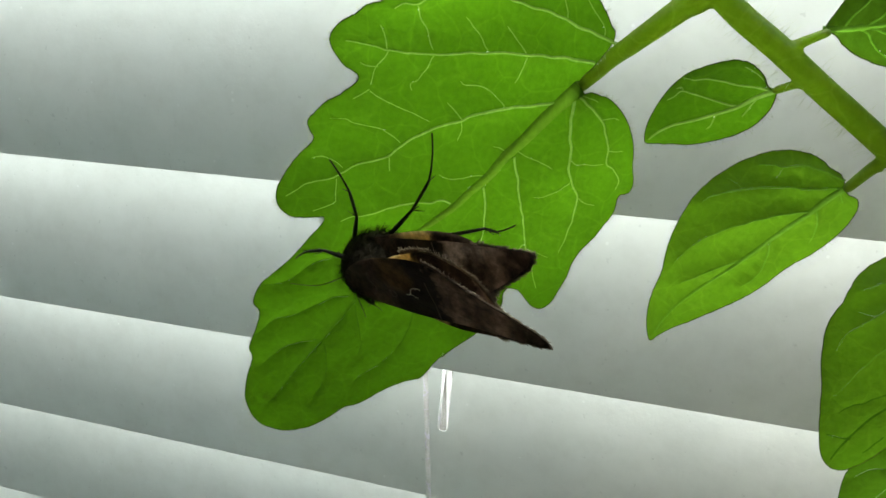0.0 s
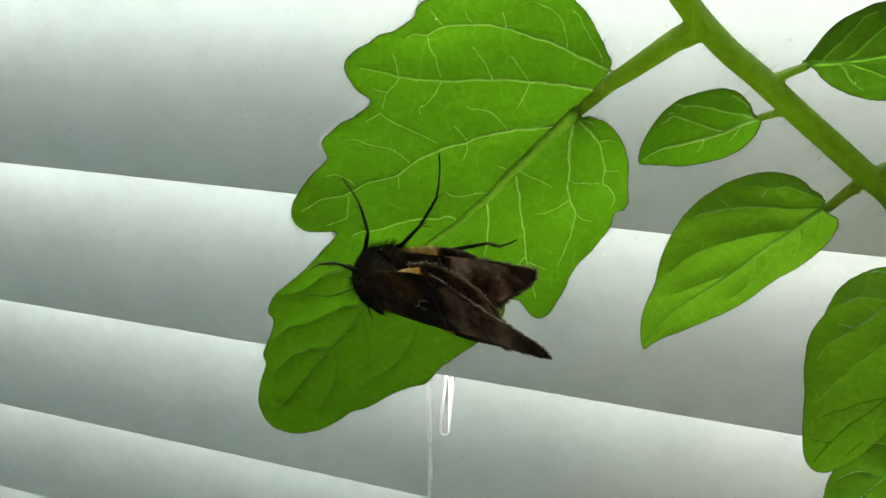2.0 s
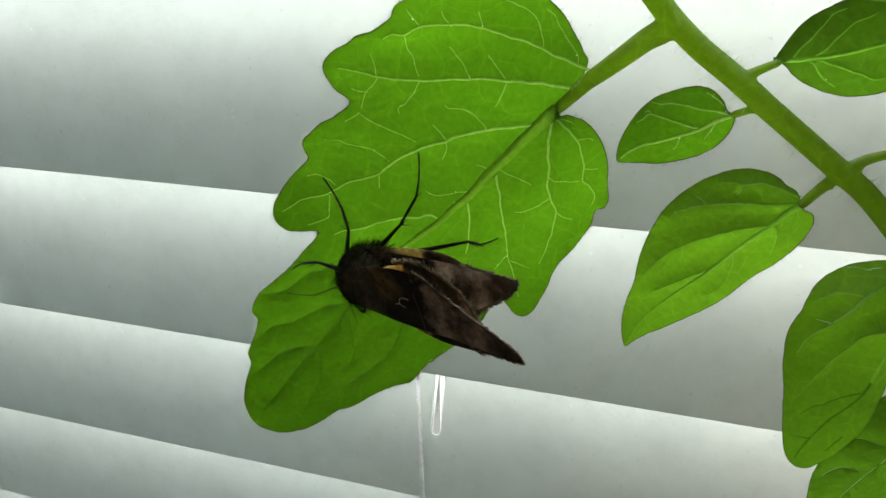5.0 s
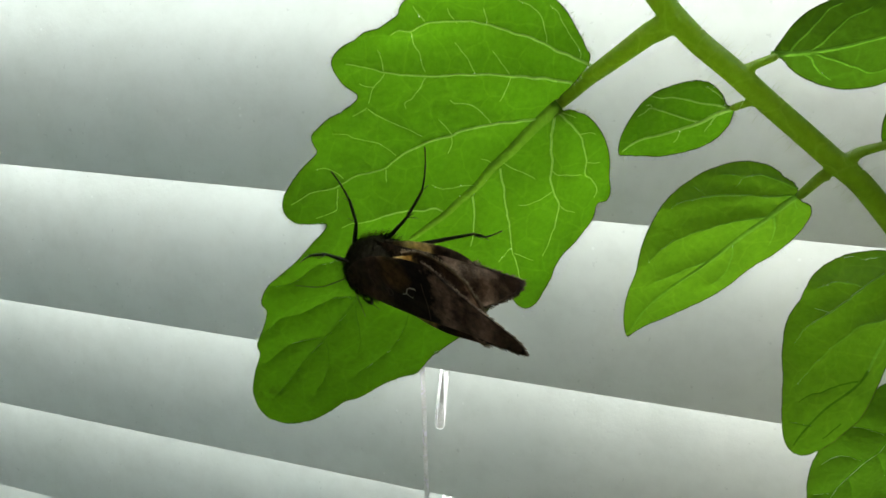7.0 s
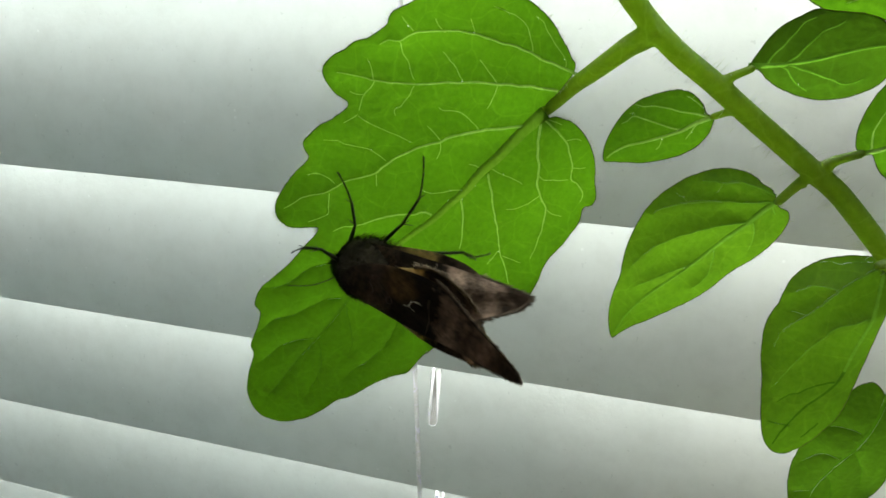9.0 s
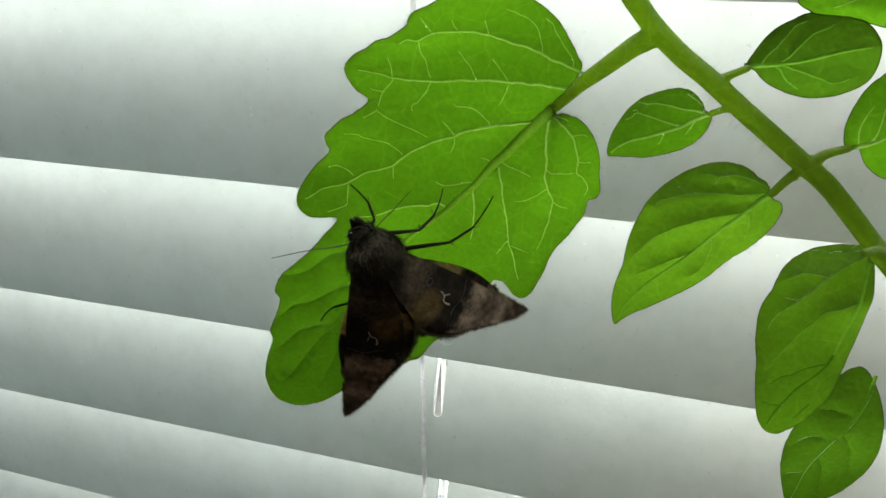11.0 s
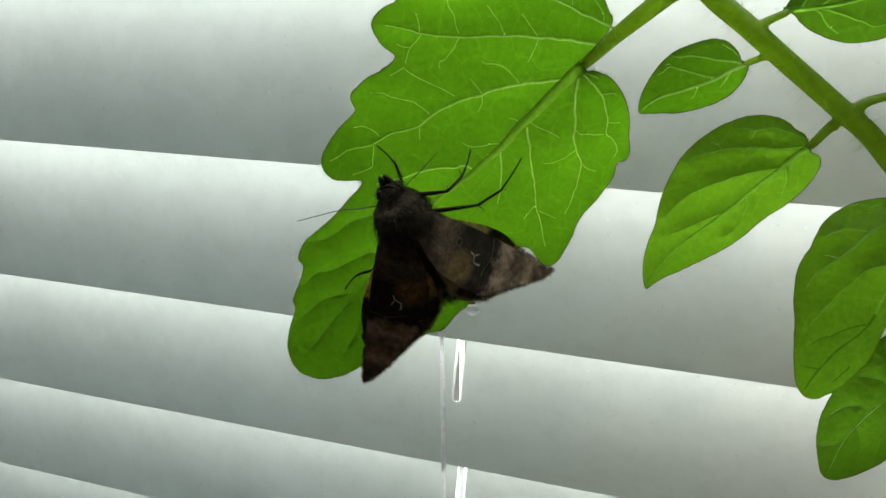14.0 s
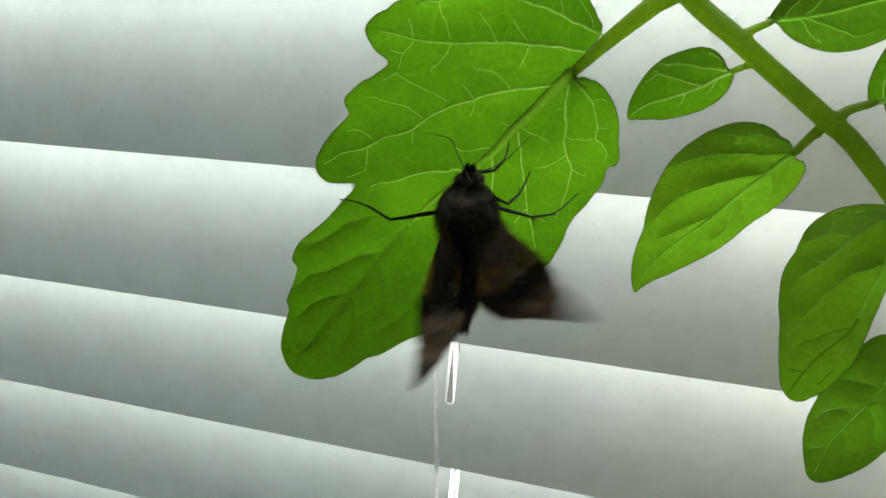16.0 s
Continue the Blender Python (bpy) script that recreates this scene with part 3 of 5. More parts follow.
        part("midrib" if i == 0 else "side_vein", bm, (SHADED_VEIN if mat else RIB if base_rib > 0.6 else VEIN) if i == 0 else (GROOVE if low else SHADED_VEIN if mat else VEIN), blade, "" if i else "olive midrib")
        if split < len(pts) - 1:
            bm = bmesh.new()
            ridge(bm, pts[split:], [r * mm * 1.06 for r in girths[split:]], depths[split:])
            part("midrib", bm, GROOVE, blade, "sunken dark midrib near the tip")
    if fringe:
        bm = bmesh.new()
        turning = 1 if sum(a.x * b.y - b.x * a.y for a, b in zip(rim, rim[1:])) > 0 else -1
        for i in range(fringe):
            k = random.randrange(len(edge))
            q, d = edge[k], (edge[(k + 1) % n] - edge[k - 1]).normalized()
            out = Vector((d.y, -d.x, 0)) * turning
            d = (out + Vector((random.uniform(-0.7, 0.7), random.uniform(-0.7, 0.7), random.uniform(-0.3, 0.5)))).normalized()
            tube(bm, [q, q + d * random.uniform(0.0002, 0.0007)], [0.000024, 0.000009], 3)
        tagged(part("leaf_hair", bm, HAIR, blade), kind="stuff")
    return blade


LEAF_AT = basis((0.02284, -0.01877, 1.18839), (-0.6148, -0.2098, -0.7603), (0.7119, 0.2674, -0.6494))
upper_edge = [(-6.6, -1.5), (-6.9, -2.4), (-7.3, -3.4), (-7.7, -4.8), (-8.1, -6.1), (-8.3, -7.3), (-8.3, -8.8), (-8, -11.1), (-7, -13.7), (-5.4, -16), (-3.4, -17.8), (-1.1, -19.1), (1, -20.1), (1.7, -20.4), (2.4, -20.4), (3.2, -20.1), (4.3, -20.4), (5.6, -20.9), (6.8, -21.7), (8.1, -22.1), (9.3, -22.6), (10.4, -22.8), (11.3, -22.6), (11.8, -22.1), (12.2, -21.2), (12.5, -20.1), (12.4, -19), (12.4, -18.5), (12.8, -18.2), (13.6, -18.3), (15, -18.7), (16.6, -19.4), (18, -19.6), (19, -19.7), (19.6, -19.5), (20.1, -18.8), (20.4, -18.2), (21.3, -18.1), (22.8, -18.3), (24.4, -18.4), (25.8, -18.3)]
tip_edge = [(27.2, -18.1), (28.3, -17.5), (28.9, -16.7), (29.1, -15.7), (28.8, -14.6), (27.8, -13.3), (27.2, -12.6), (27.1, -12.2), (27.9, -12), (29.5, -12.1), (31.2, -12.2), (33.2, -12.3), (35.1, -12.6), (36.8, -12.9), (38.3, -13.1), (39.7, -12.9), (40.9, -12.4), (41.2, -11.8), (41.5, -11.2), (42.5, -10.7), (43.9, -10.2), (45.5, -9.8), (46.6, -9.4), (47.4, -8.5), (48.4, -8), (50.2, -7.4), (51.9, -6.6), (53.3, -5.8), (54.6, -4.5), (55.6, -3.1), (56.1, -1.5), (55.9, 0), (55.4, 1.2), (54.1, 2.5), (52.4, 3.6), (50.3, 4.4), (48.7, 4.8), (47.4, 5.1), (46.5, 5.9), (45, 6.7), (42.8, 7.4), (41.2, 8.1), (39.5, 9.1), (38.2, 10.2)]
lower_edge = [(36.6, 10.2), (34.8, 10.1), (33.3, 10.3), (33.9, 10.3), (31.7, 10.6), (29.4, 11.2), (26.6, 11.6), (24, 11.4), (22.5, 10.4), (21.6, 10.4), (21.1, 11.4), (21.3, 12.7), (21.7, 14.1), (21.6, 15.3), (20.9, 15.9), (19.8, 16), (18, 15.5), (16.2, 15), (14.5, 14.2), (12.7, 13.8), (10.7, 13.8), (8.7, 13.5), (7.4, 13.3), (6.3, 12.9), (5.3, 12.2), (4.8, 12.2), (4.2, 12.7), (3.4, 12.6), (2.6, 11.9), (1.7, 10.7), (0.7, 9.7), (-0.2, 8.6), (-1, 7.2), (-1.5, 5.9), (-1.8, 4.4), (-1.8, 3), (-1.4, 1.7), (-1, 0.8), (-0.5, 0.4), (-0.7, -0.3), (-1.3, -0.95), (-3.0, -0.85), (-5.4, -0.95)]
big_midrib = [(-0.7, -0.4), (0.6, -0.6), (2.2, -0.8), (4.3, -0.9), (7, -1), (9.5, -1.3), (12.4, -1.2), (14.9, -1.6), (17.5, -1.9), (19.8, -2.5), (23.2, -3.2), (27.6, -3.2), (31.8, -3.4), (34.3, -3.2), (38, -3.1), (40.6, -3), (44.1, -3.1), (47.5, -3), (50.9, -2.9), (53.6, -2.9)]
side_veins = [
    [(-6, -0.6), (-5.6, -2.1), (-4.9, -4.3), (-4.5, -6), (-3.9, -7.9), (-3, -9.8), (-2.1, -12.1), (-0.9, -14.1), (0.2, -15.4), (1.9, -17.3), (3.6, -18), (4.3, -19), (5.5, -19.6)],
    [(-3.3, -1.1), (-2.2, -3.1), (-0.8, -5.2), (0.4, -6.9), (1.6, -8.6), (3.5, -10.9), (5.5, -13.1), (7.4, -15.7), (8.6, -17.5), (9, -18.5), (9.7, -19.8), (10.8, -21.7)],
    [(2.2, -1.4), (3.9, -3.1), (5.7, -4.8), (8.1, -6.8), (9.5, -7.6), (11.4, -9), (13.4, -10), (15.1, -10.6), (17.1, -11), (18.5, -11.9), (20.1, -13.1), (22.4, -14), (23.8, -15), (25.2, -16), (26.5, -16.5), (27.7, -16.9)],
    [(0.2, 0), (1.7, 0.9), (3.6, 2.6), (4.5, 3.7), (6.2, 5), (7.2, 6.5), (8, 8.2), (9.6, 9.4), (11.3, 10.3), (12.9, 11.1), (14.7, 11.8)],
]
fork_veins = [
    [(17.2, -2), (17.4, -3.3), (18.6, -4.4), (19.9, -5.9), (21.4, -7.2), (22.6, -7.9), (24.3, -9.1), (25.2, -10), (26.7, -10.7)],
    [(-0, 0.3), (0, 1.9), (0.2, 3.5), (0.4, 4.4), (1, 5.4), (2, 6.9), (3.2, 7.9), (3.2, 9.1), (3.6, 10.3), (4, 10.8), (4.9, 11.1)],
    [(9, -0.5), (10.4, 1.2), (12.1, 3.2), (13.8, 5.3), (15.6, 7.3), (17, 9.4), (18.5, 11.5), (19.8, 13.3)],
    [(13.5, -0.9), (14.7, 0.4), (16.1, 1.6), (17.7, 2.7), (19, 3.5)],
]
low_veins = [
    [(40.7, -3.1), (42.1, -4.5), (43.6, -5.7), (45.1, -6.3), (46.7, -6.6), (48.3, -6.8)],
    [(33.3, -3.5), (34.3, -5), (35.4, -5.8), (37.6, -6.8), (39.5, -7.6), (41.2, -9), (43, -9.4), (44.6, -9.6)],
    [(28.8, -7.3), (31.1, -9), (32.6, -10), (34.8, -10.5), (36.6, -11.2), (38.2, -12.6)],
    [(40.8, -2.8), (42.2, -1.4), (44.1, -0), (46.5, 0.8), (48.1, 1), (49.1, 1.3)],
    [(29.9, 2.7), (32.2, 3.9), (34.5, 4.6), (37.1, 4.8), (39.7, 4.5), (42, 3.9), (43.7, 3.8)],
    [(34.4, -2.7), (36.3, -0.9), (38.2, 1), (40.4, 1.8)],
]
thin_veins = [
    [(-5.6, -2.1), (-6.3, -2.7), (-6.7, -4.5), (-7.2, -6.2), (-7.6, -7.5), (-7.5, -9)],
    [(-4.5, -6), (-5.5, -7.2), (-6.1, -8.4), (-6.2, -9.7), (-5.7, -11.6), (-5.2, -13.1)],
    [(-2.1, -12.3), (-2.6, -13.1), (-3.1, -14)],
    [(-0.1, -14.9), (-0.3, -16), (-0.6, -16.7)],
    [(1.9, -17.3), (1.7, -18.9), (1.4, -19.6)],
    [(3.7, -17.9), (4.4, -17.1), (4.8, -15.8), (5.7, -14.6), (5.9, -13.7)],
    [(2.6, -9.8), (2, -11.5), (1.7, -12.9), (1.5, -14.2)],
    [(0.4, -6.8), (-0, -8.2), (-0.2, -9.5), (-0.4, -10.3)],
    [(0.4, -6.7), (1.5, -6.3), (2.6, -6), (3.4, -5.8)],
    [(6, -13.8), (6.9, -13.8), (7.8, -13.6), (9, -13.6), (9.8, -13.9), (10.5, -13)],
    [(8.6, -17.5), (9.9, -17.5), (10.9, -17.5), (11.7, -17.2), (12.8, -16.8)],
]
net_veins = [
    [(10.6, -17.5), (11.1, -18.3), (11.5, -19.4)],
    [(8.6, -17.8), (7.7, -18.8), (6.9, -20.1)],
    [(12.9, -16.8), (14.1, -17.2), (14.9, -17.5)],
    [(12.9, -16.8), (12.9, -15.5), (12.6, -14.2), (12.1, -12.3), (11.7, -10.6), (11.4, -8.9)],
    [(15.2, -10.7), (15.2, -12.9), (15.5, -13.8), (16.5, -15.8), (16.8, -17), (18.3, -18.9)],
    [(5.7, -4.8), (5.4, -5.9), (5.4, -7.6), (5.9, -8.8), (6.5, -9.7), (6.5, -10.5)],
    [(9.3, -7.4), (9.1, -8.8), (8.9, -10.6)],
    [(9.4, -7.5), (10.3, -6.8), (12.1, -6.4)],
    [(17.2, -11), (18.2, -10.2), (18.5, -9.8)],
    [(21.1, -13.6), (21.3, -16), (21.9, -16.7), (22.7, -17.3)],
    [(22.4, -14), (23.9, -12.9), (24.9, -12.4), (26.4, -13.2), (27.6, -13.9)],
]
lobe_veins = [
    [(12.6, -1.7), (13.6, -2.8), (14.6, -3.6), (15.3, -4.7), (15.5, -6)],
    [(5.4, 4.5), (5.3, 5.5), (4.1, 7.2), (3.3, 7.9)],
    [(2.2, 7), (1.6, 7.9), (0.7, 8.7)],
    [(8.1, 8.3), (7.9, 9.8), (7.3, 11.2)],
    [(7.4, 6.3), (8.9, 5.9), (10.4, 5.1), (11.4, 3.8)],
    [(8.3, -0.8), (8, 0.9), (7.5, 2.7), (7.3, 4.3)],
    [(8.9, -1.3), (9.2, -2.4), (9.7, -3.3)],
    [(16, 7.5), (17.4, 7.6), (18.8, 7.8)],
    [(16.2, 8.1), (15.8, 10), (15.4, 11.9)],
    [(0.1, 4.1), (-0.7, 4.9), (-0.9, 5.8)],
    [(-0.2, 0.3), (-0.7, 1.6), (-0.9, 2.7)],
]
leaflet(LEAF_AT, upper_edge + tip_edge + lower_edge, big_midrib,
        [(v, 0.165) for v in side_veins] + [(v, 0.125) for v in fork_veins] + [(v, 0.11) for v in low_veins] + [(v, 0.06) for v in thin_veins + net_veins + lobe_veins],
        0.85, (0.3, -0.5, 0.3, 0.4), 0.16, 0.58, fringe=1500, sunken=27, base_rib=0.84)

leaflet(basis((0.04031, -0.02158, 1.19053), (-0.8355, 0.2172, -0.5048), (0.4886, -0.127, -0.8632)),
        [(0.1, -0.2), (0.3, -0.7), (0.4, -1.6), (0.7, -2.5), (1.2, -3.2), (2.1, -3.8), (3.4, -4.2), (5, -4.4), (6.5, -4.4), (8, -4), (9.3, -3.3), (10.4, -2.5), (11.5, -1.5), (12.3, -0.3), (12.4, 0.3), (11.7, 0.7), (10.1, 1.4), (8.5, 2.1), (6.6, 2.5), (4.7, 2.7), (2.9, 2.5), (1.7, 2), (0.8, 1.4), (0.2, 0.7), (-0.1, 0.2)],
        [(-0.1, 0), (1.8, 0), (3.2, 0.2), (5.1, 0.1), (7.4, -0.1), (9.4, -0.4), (11.1, -0.2), (12.2, 0.2)],
        [([(0.4, -0.2), (1.4, -1), (2.8, -1.8), (4.1, -2.8), (5.9, -3.6), (7.2, -4.3)], 0.11),
         ([(3.3, 0.1), (4.3, -0.6), (5.6, -1.7), (7.3, -3), (8.2, -2.9), (9.2, -2.8)], 0.1),
         ([(1.5, 0), (2.6, 0.8), (3.6, 1.4)], 0.08),
         ([(0.4, -0.4), (0.6, -1.5), (1.2, -2.5), (1.8, -3.1)], 0.07),
         ([(5.1, 0.1), (6, 0.9), (6.8, 1.2)], 0.06),
         ([(7.3, -3), (7.4, -3.4), (8.1, -3.6)], 0.06),
         ([(5.4, -3.4), (5.8, -3.9)], 0.05)],
        0.6, (0, -0.7, 0.2, 0.2), 0.14, 0.15, fringe=160, base_rib=0.24)
leaflet(basis((0.04821, -0.0219, 1.1817), (-0.6217, -0.0528, -0.7814), (0.7786, 0.0662, -0.624)),
        [(-0.8, -1.3), (-0.6, -2.1), (-0.6, -3.2), (-0.3, -4.4), (0.3, -5.5), (1.4, -6.6), (2.6, -7.4), (4.2, -8.1), (5.7, -8.5), (7.6, -8.8), (9.7, -8.7), (11.4, -8.2), (13, -7.6), (14.5, -6.9), (16, -6), (17.4, -5), (19, -4.2), (20.5, -3.3), (22.1, -2.1), (23.6, -0.6), (24.5, 0.8), (23.7, 1), (21.9, 1.4), (19.6, 2.2), (17, 2.9), (14.3, 3.6), (11.6, 3.9), (9, 3.8), (6.4, 4), (4.4, 4), (2.6, 3.8), (1.1, 3.3), (0.2, 2.7), (-0.2, 1.8), (0, 0.9), (-0.1, 0.3)],
        [(-1, 0), (1.1, -0.2), (3.4, -0.2), (6.3, -0.3), (9.8, -0.3), (12.6, -0.5), (15.4, -0.8), (18.7, -0.8), (21.6, -0.3), (24.1, 0.6)],
        [([(-0.6, -0.8), (-0.2, -2.1), (0.3, -3.3), (1, -4.4), (2.2, -5.3), (2.5, -6), (3.7, -7.1)], 0.13),
         ([(0.2, -0.5), (2, -2.2), (3.3, -3.7), (5.1, -5.6), (6.9, -6.9), (8.3, -7.7), (9.6, -8)], 0.14),
         ([(3.5, -0.5), (5.6, -2.1), (7.4, -3.2), (9.4, -4.3), (11.8, -5), (13.9, -5.3), (16.2, -4.9)], 0.14),
         ([(11.1, -0.5), (13.3, -1.5), (15.1, -2.1), (17.5, -3)], 0.1),
         ([(2.9, 0), (4, 1.6), (5.9, 2.9)], 0.11),
         ([(7.7, -0.2), (9.7, 1.5), (11.7, 2.2), (13.5, 2)], 0.1),
         ([(0.2, -0.1), (0.6, 0.7), (0.9, 1.7)], 0.09),
         ([(5.9, -6.3), (6, -7.4), (6.3, -8.1)], 0.06),
         ([(2.2, -5.3), (2.9, -4.9), (3.6, -4.9)], 0.06)],
        0.7, (-0.4, -0.6, 0.2, 0.4), 0.45, 0.2, crease=([(1.1, -0.2), (3.5, -0.5), (5.6, -2.1), (7.4, -3.2), (9.4, -4.3), (11.8, -5), (13.9, -5.3), (16.2, -4.9)], 0.2, 0.1), mat=RIGHT_LEAF, fringe=250, base_rib=0.38)
leaflet(basis((0.05696, -0.0236, 1.17844), (-0.1295, -0.15, -0.98), (0.9916, 0.0, -0.1295)),
        [(1.2, 2.5), (1.3, 0.8), (1.6, -0.3), (2.3, -1.8), (3.1, -2.9), (4.1, -3.8), (5.4, -4.6), (6.9, -5), (8.5, -5.1), (10.3, -5.5), (11.7, -5.6), (13.3, -5.4), (15.3, -5), (17.5, -4.3), (19.8, -3.7), (22.3, -2.9), (24.5, -2), (25.8, -1.2), (26.8, -0.2), (27.1, 0.7), (27, 1.6), (26.3, 2.3), (25.5, 3.1), (24.3, 3.8), (22.8, 4.4), (20.7, 5.3), (18, 5.5), (14.5, 5.7), (11.3, 5.7), (7.8, 5.2), (4.8, 4.5), (2.3, 3.6)],
        [(1.6, 3.2), (5.6, 3.6), (9.5, 3.9), (11.9, 3.8), (15.2, 3.7), (17.3, 2.9), (19.9, 1.3), (22.5, 0.4), (24.7, -0.1), (26.5, -0.2)],
        [([(2.1, 2.7), (3.5, 1.3), (4.7, 0.3), (6.2, -0.7), (7.6, -1.5), (8.8, -2.3), (10.5, -3.5), (12.1, -4.2), (13.9, -4.3)], 0.14),
         ([(7.5, 3.3), (8.2, 2.3), (9.3, 0.7), (11.5, -0.5), (13.9, -1.5), (16.5, -2.4), (18.8, -3.3)], 0.14),
         ([(16.1, 3.3), (16.7, 1.7), (17.9, 0.3), (19, -1.2), (20.4, -2)], 0.12),
         ([(5.3, -0.3), (5.4, -2), (5.9, -3.2), (7, -4.3)], 0.1),
         ([(1.6, 2), (2.3, -0.2), (2.6, -0.7), (2.7, -2), (3.3, -2.9)], 0.09),
         ([(22.8, 0.5), (22.7, -1.2), (22.6, -2.5)], 0.09),
         ([(21.8, 3.4), (23.6, 2.7), (24.3, 2.2)], 0.08),
         ([(8.8, -2.3), (8.9, -3.4), (9.1, -4.1)], 0.06)],
        0.8, (-0.3, -0.6, 0.2, 0.4), 0.6, 0.22, crease=([(7.5, 3.3), (8.2, 2.3), (9.3, 0.7), (11.5, -0.5), (13.9, -1.5), (16.5, -2.4), (18.8, -3.3)], 0.12, 0.2), mat=RIGHT_LEAF, sunken=14)
leaflet(basis((0.07116, -0.019, 1.16073), (-0.2621, 0.0, -0.965), (0.965, 0.0, -0.2621)),
        [(4.1, -5.1), (6.1, -6.5), (9.4, -7.4), (13.7, -7.6), (16.8, -7.2), (19.1, -6.9), (21, -6.5), (23.3, -5.7), (25.4, -4.6), (27.5, -3.3), (29, -2.2), (29.6, -1.2), (29.4, -0.2), (28.7, 0.9), (27.3, 2.2), (25.4, 3.7), (23.7, 4.6), (20.6, 5.3), (16.3, 4.4), (10.7, 1.4), (6.2, -2.2)],
        [(4.3, -3.5), (9.1, -2.2), (13.5, -1.9), (16.3, -2.3), (19.2, -2.5), (22.7, -2.5), (26.5, -1.9), (29.3, -1.4)],
        [([(16.2, -2.4), (16.6, -4.3), (17.9, -5.4), (20.5, -5.8)], 0.12),
         ([(11.3, -2.7), (11.7, -4.8), (12.6, -6.4)], 0.12),
         ([(23.1, -2.3), (23.9, -3.3), (25.1, -4.4)], 0.1),
         ([(14.3, -2), (17.2, 1), (21.2, 3.1)], 0.11),
         ([(19.7, -2.3), (22.3, -0.3), (25.9, 1)], 0.1)],
        0.8, (-0.4, -0.8, 0.3, 0.4), 0.6, 0.22, crease=([(9.1, -2.2), (13.5, -1.9), (16.3, -2.3), (19.2, -2.5), (22.7, -2.5), (26.5, -1.9)], 0.04, 0.22), mat=SHADED_LEAF, sunken=5)
leaflet(basis((0.04297, -0.0235, 1.19606), (0.9499, 0.0, 0.3124), (-0.3124, 0.0, 0.9499)),
        [(-0.3, 0.4), (0.6, 1.4), (1.7, 2.4), (2.8, 3), (4.2, 3.4), (5.6, 3.6), (6.9, 3.3), (9, 2.5), (10.6, 1.2), (11.5, -0.7), (11.3, -3), (10.5, -4.5), (9.2, -5.1), (7.8, -5.3), (6.4, -5.2), (4.9, -4.8), (3.5, -4), (2.1, -2.9), (1.2, -1.9), (0.6, -1), (0.2, -0.3)],
        [(-0.6, 0.3), (1.8, -0.3), (3.6, -0.6), (5.5, -0.8), (7.3, -0.8), (9.4, -0.9), (11.3, -1.2)],
        [([(1.1, 0.1), (1.9, 0.8), (3.2, 1.7), (4.6, 2.8), (5.7, 3)], 0.1),
         ([(2.7, -0.4), (3.7, 0.1), (5.5, 1.3), (6.7, 1.7), (8.1, 2)], 0.1),
         ([(2.2, -0.4), (3.6, -1.1), (5.4, -2.4), (6.8, -3.5), (8, -4), (9.1, -3.8)], 0.1),
         ([(2, -0.4), (2.6, -1), (3, -2), (3.7, -3.2), (4.5, -3.9)], 0.09)],
        0.6, (-0.3, -0.8, 0.2, 0.2), 0.16, 0.15, crease=([(-0.6, 0.3), (1.8, -0.3), (3.6, -0.6), (5.5, -0.8), (7.3, -0.8), (9.4, -0.9), (11.3, -1.2)], 0.05, 0.12), mat=SHADED_LEAF, base_rib=0.28)
leaflet(basis((0.0546, -0.0275, 1.20294), (-0.9996, 0.0, 0.0265), (-0.0265, 0.0, -0.9996)),
        [(9.7, 0.0), (9.0, 0.9), (7.5, 1.4), (5.0, 1.5), (2.8, 2.0), (1.3, 2.2), (0.0, 1.4), (-0.1, -0.5), (1.8, -2.7), (4.8, -3.7), (7.3, -3.2), (9.1, -1.9)],
        [(0.0, 0.0), (3.9, -0.8), (7.1, -0.6), (9.5, 0.0)],
        [([(3.9, -0.8), (5.5, 0.4), (7.0, 0.9)], 0.09), ([(3.0, -0.6), (4.8, -2.0), (6.5, -2.6)], 0.09)],
        0.6, (0, -0.4, 0.2, 0.2), 0.2, 0.26)
leaflet(basis((0.05469, -0.0225, 1.1882), (0.7166, 0.0, 0.6975), (-0.6975, 0.0, 0.7166)),
        [(-0.3, 0.3), (-0.3, 1.0), (0.6, 2.3), (2.0, 3.4), (3.7, 4.3), (5.2, 4.6), (7.0, 4.5), (8.5, 2.7), (8.3, -0.2), (6.4, -3.0), (3.9, -5.2), (2.0, -5.8), (0.7, -5.4), (0.1, -3.8), (0.0, -2.4), (0.3, -0.6)],
        [(-0.2, 0.0), (2.2, -1.0), (5.1, -0.8), (8.1, -0.1)],
        [([(0.5, -0.1), (1.9, 1.6), (4.2, 2.7)], 0.1), ([(1.6, -0.7), (2.8, 0.0), (4.8, 2.2)], 0.1), ([(3.0, -1.0), (4.2, -2.6), (5.0, -3.2)], 0.1)],
        0.6, (-0.2, -0.5, 0.2, 0.2), 0.2, 0.26)

# the branch: up past the view, and its stalk down to the floor
stalk = spline([(0.0255, -0.0235, 1.2105), (0.0286, -0.0233, 1.2052), (0.0319, -0.0233, 1.2008), (0.0356, -0.0233, 1.1973), (0.0393, -0.0233, 1.1946), (0.0433, -0.0233, 1.1915), (0.0469, -0.0233, 1.1888), (0.0503, -0.0233, 1.1862), (0.053, -0.0233, 1.1842), (0.0563, -0.0233, 1.1809), (0.0595, -0.0233, 1.1775), (0.0635, -0.0233, 1.1735), (0.072, -0.024, 1.165), (0.085, -0.026, 1.15), (0.11, -0.05, 1.10), (0.13, -0.09, 0.9), (0.14, -0.12, 0.5), (0.14, -0.12, 0.0)], 6)
girth = [0.00108 for i in range(len(stalk))]
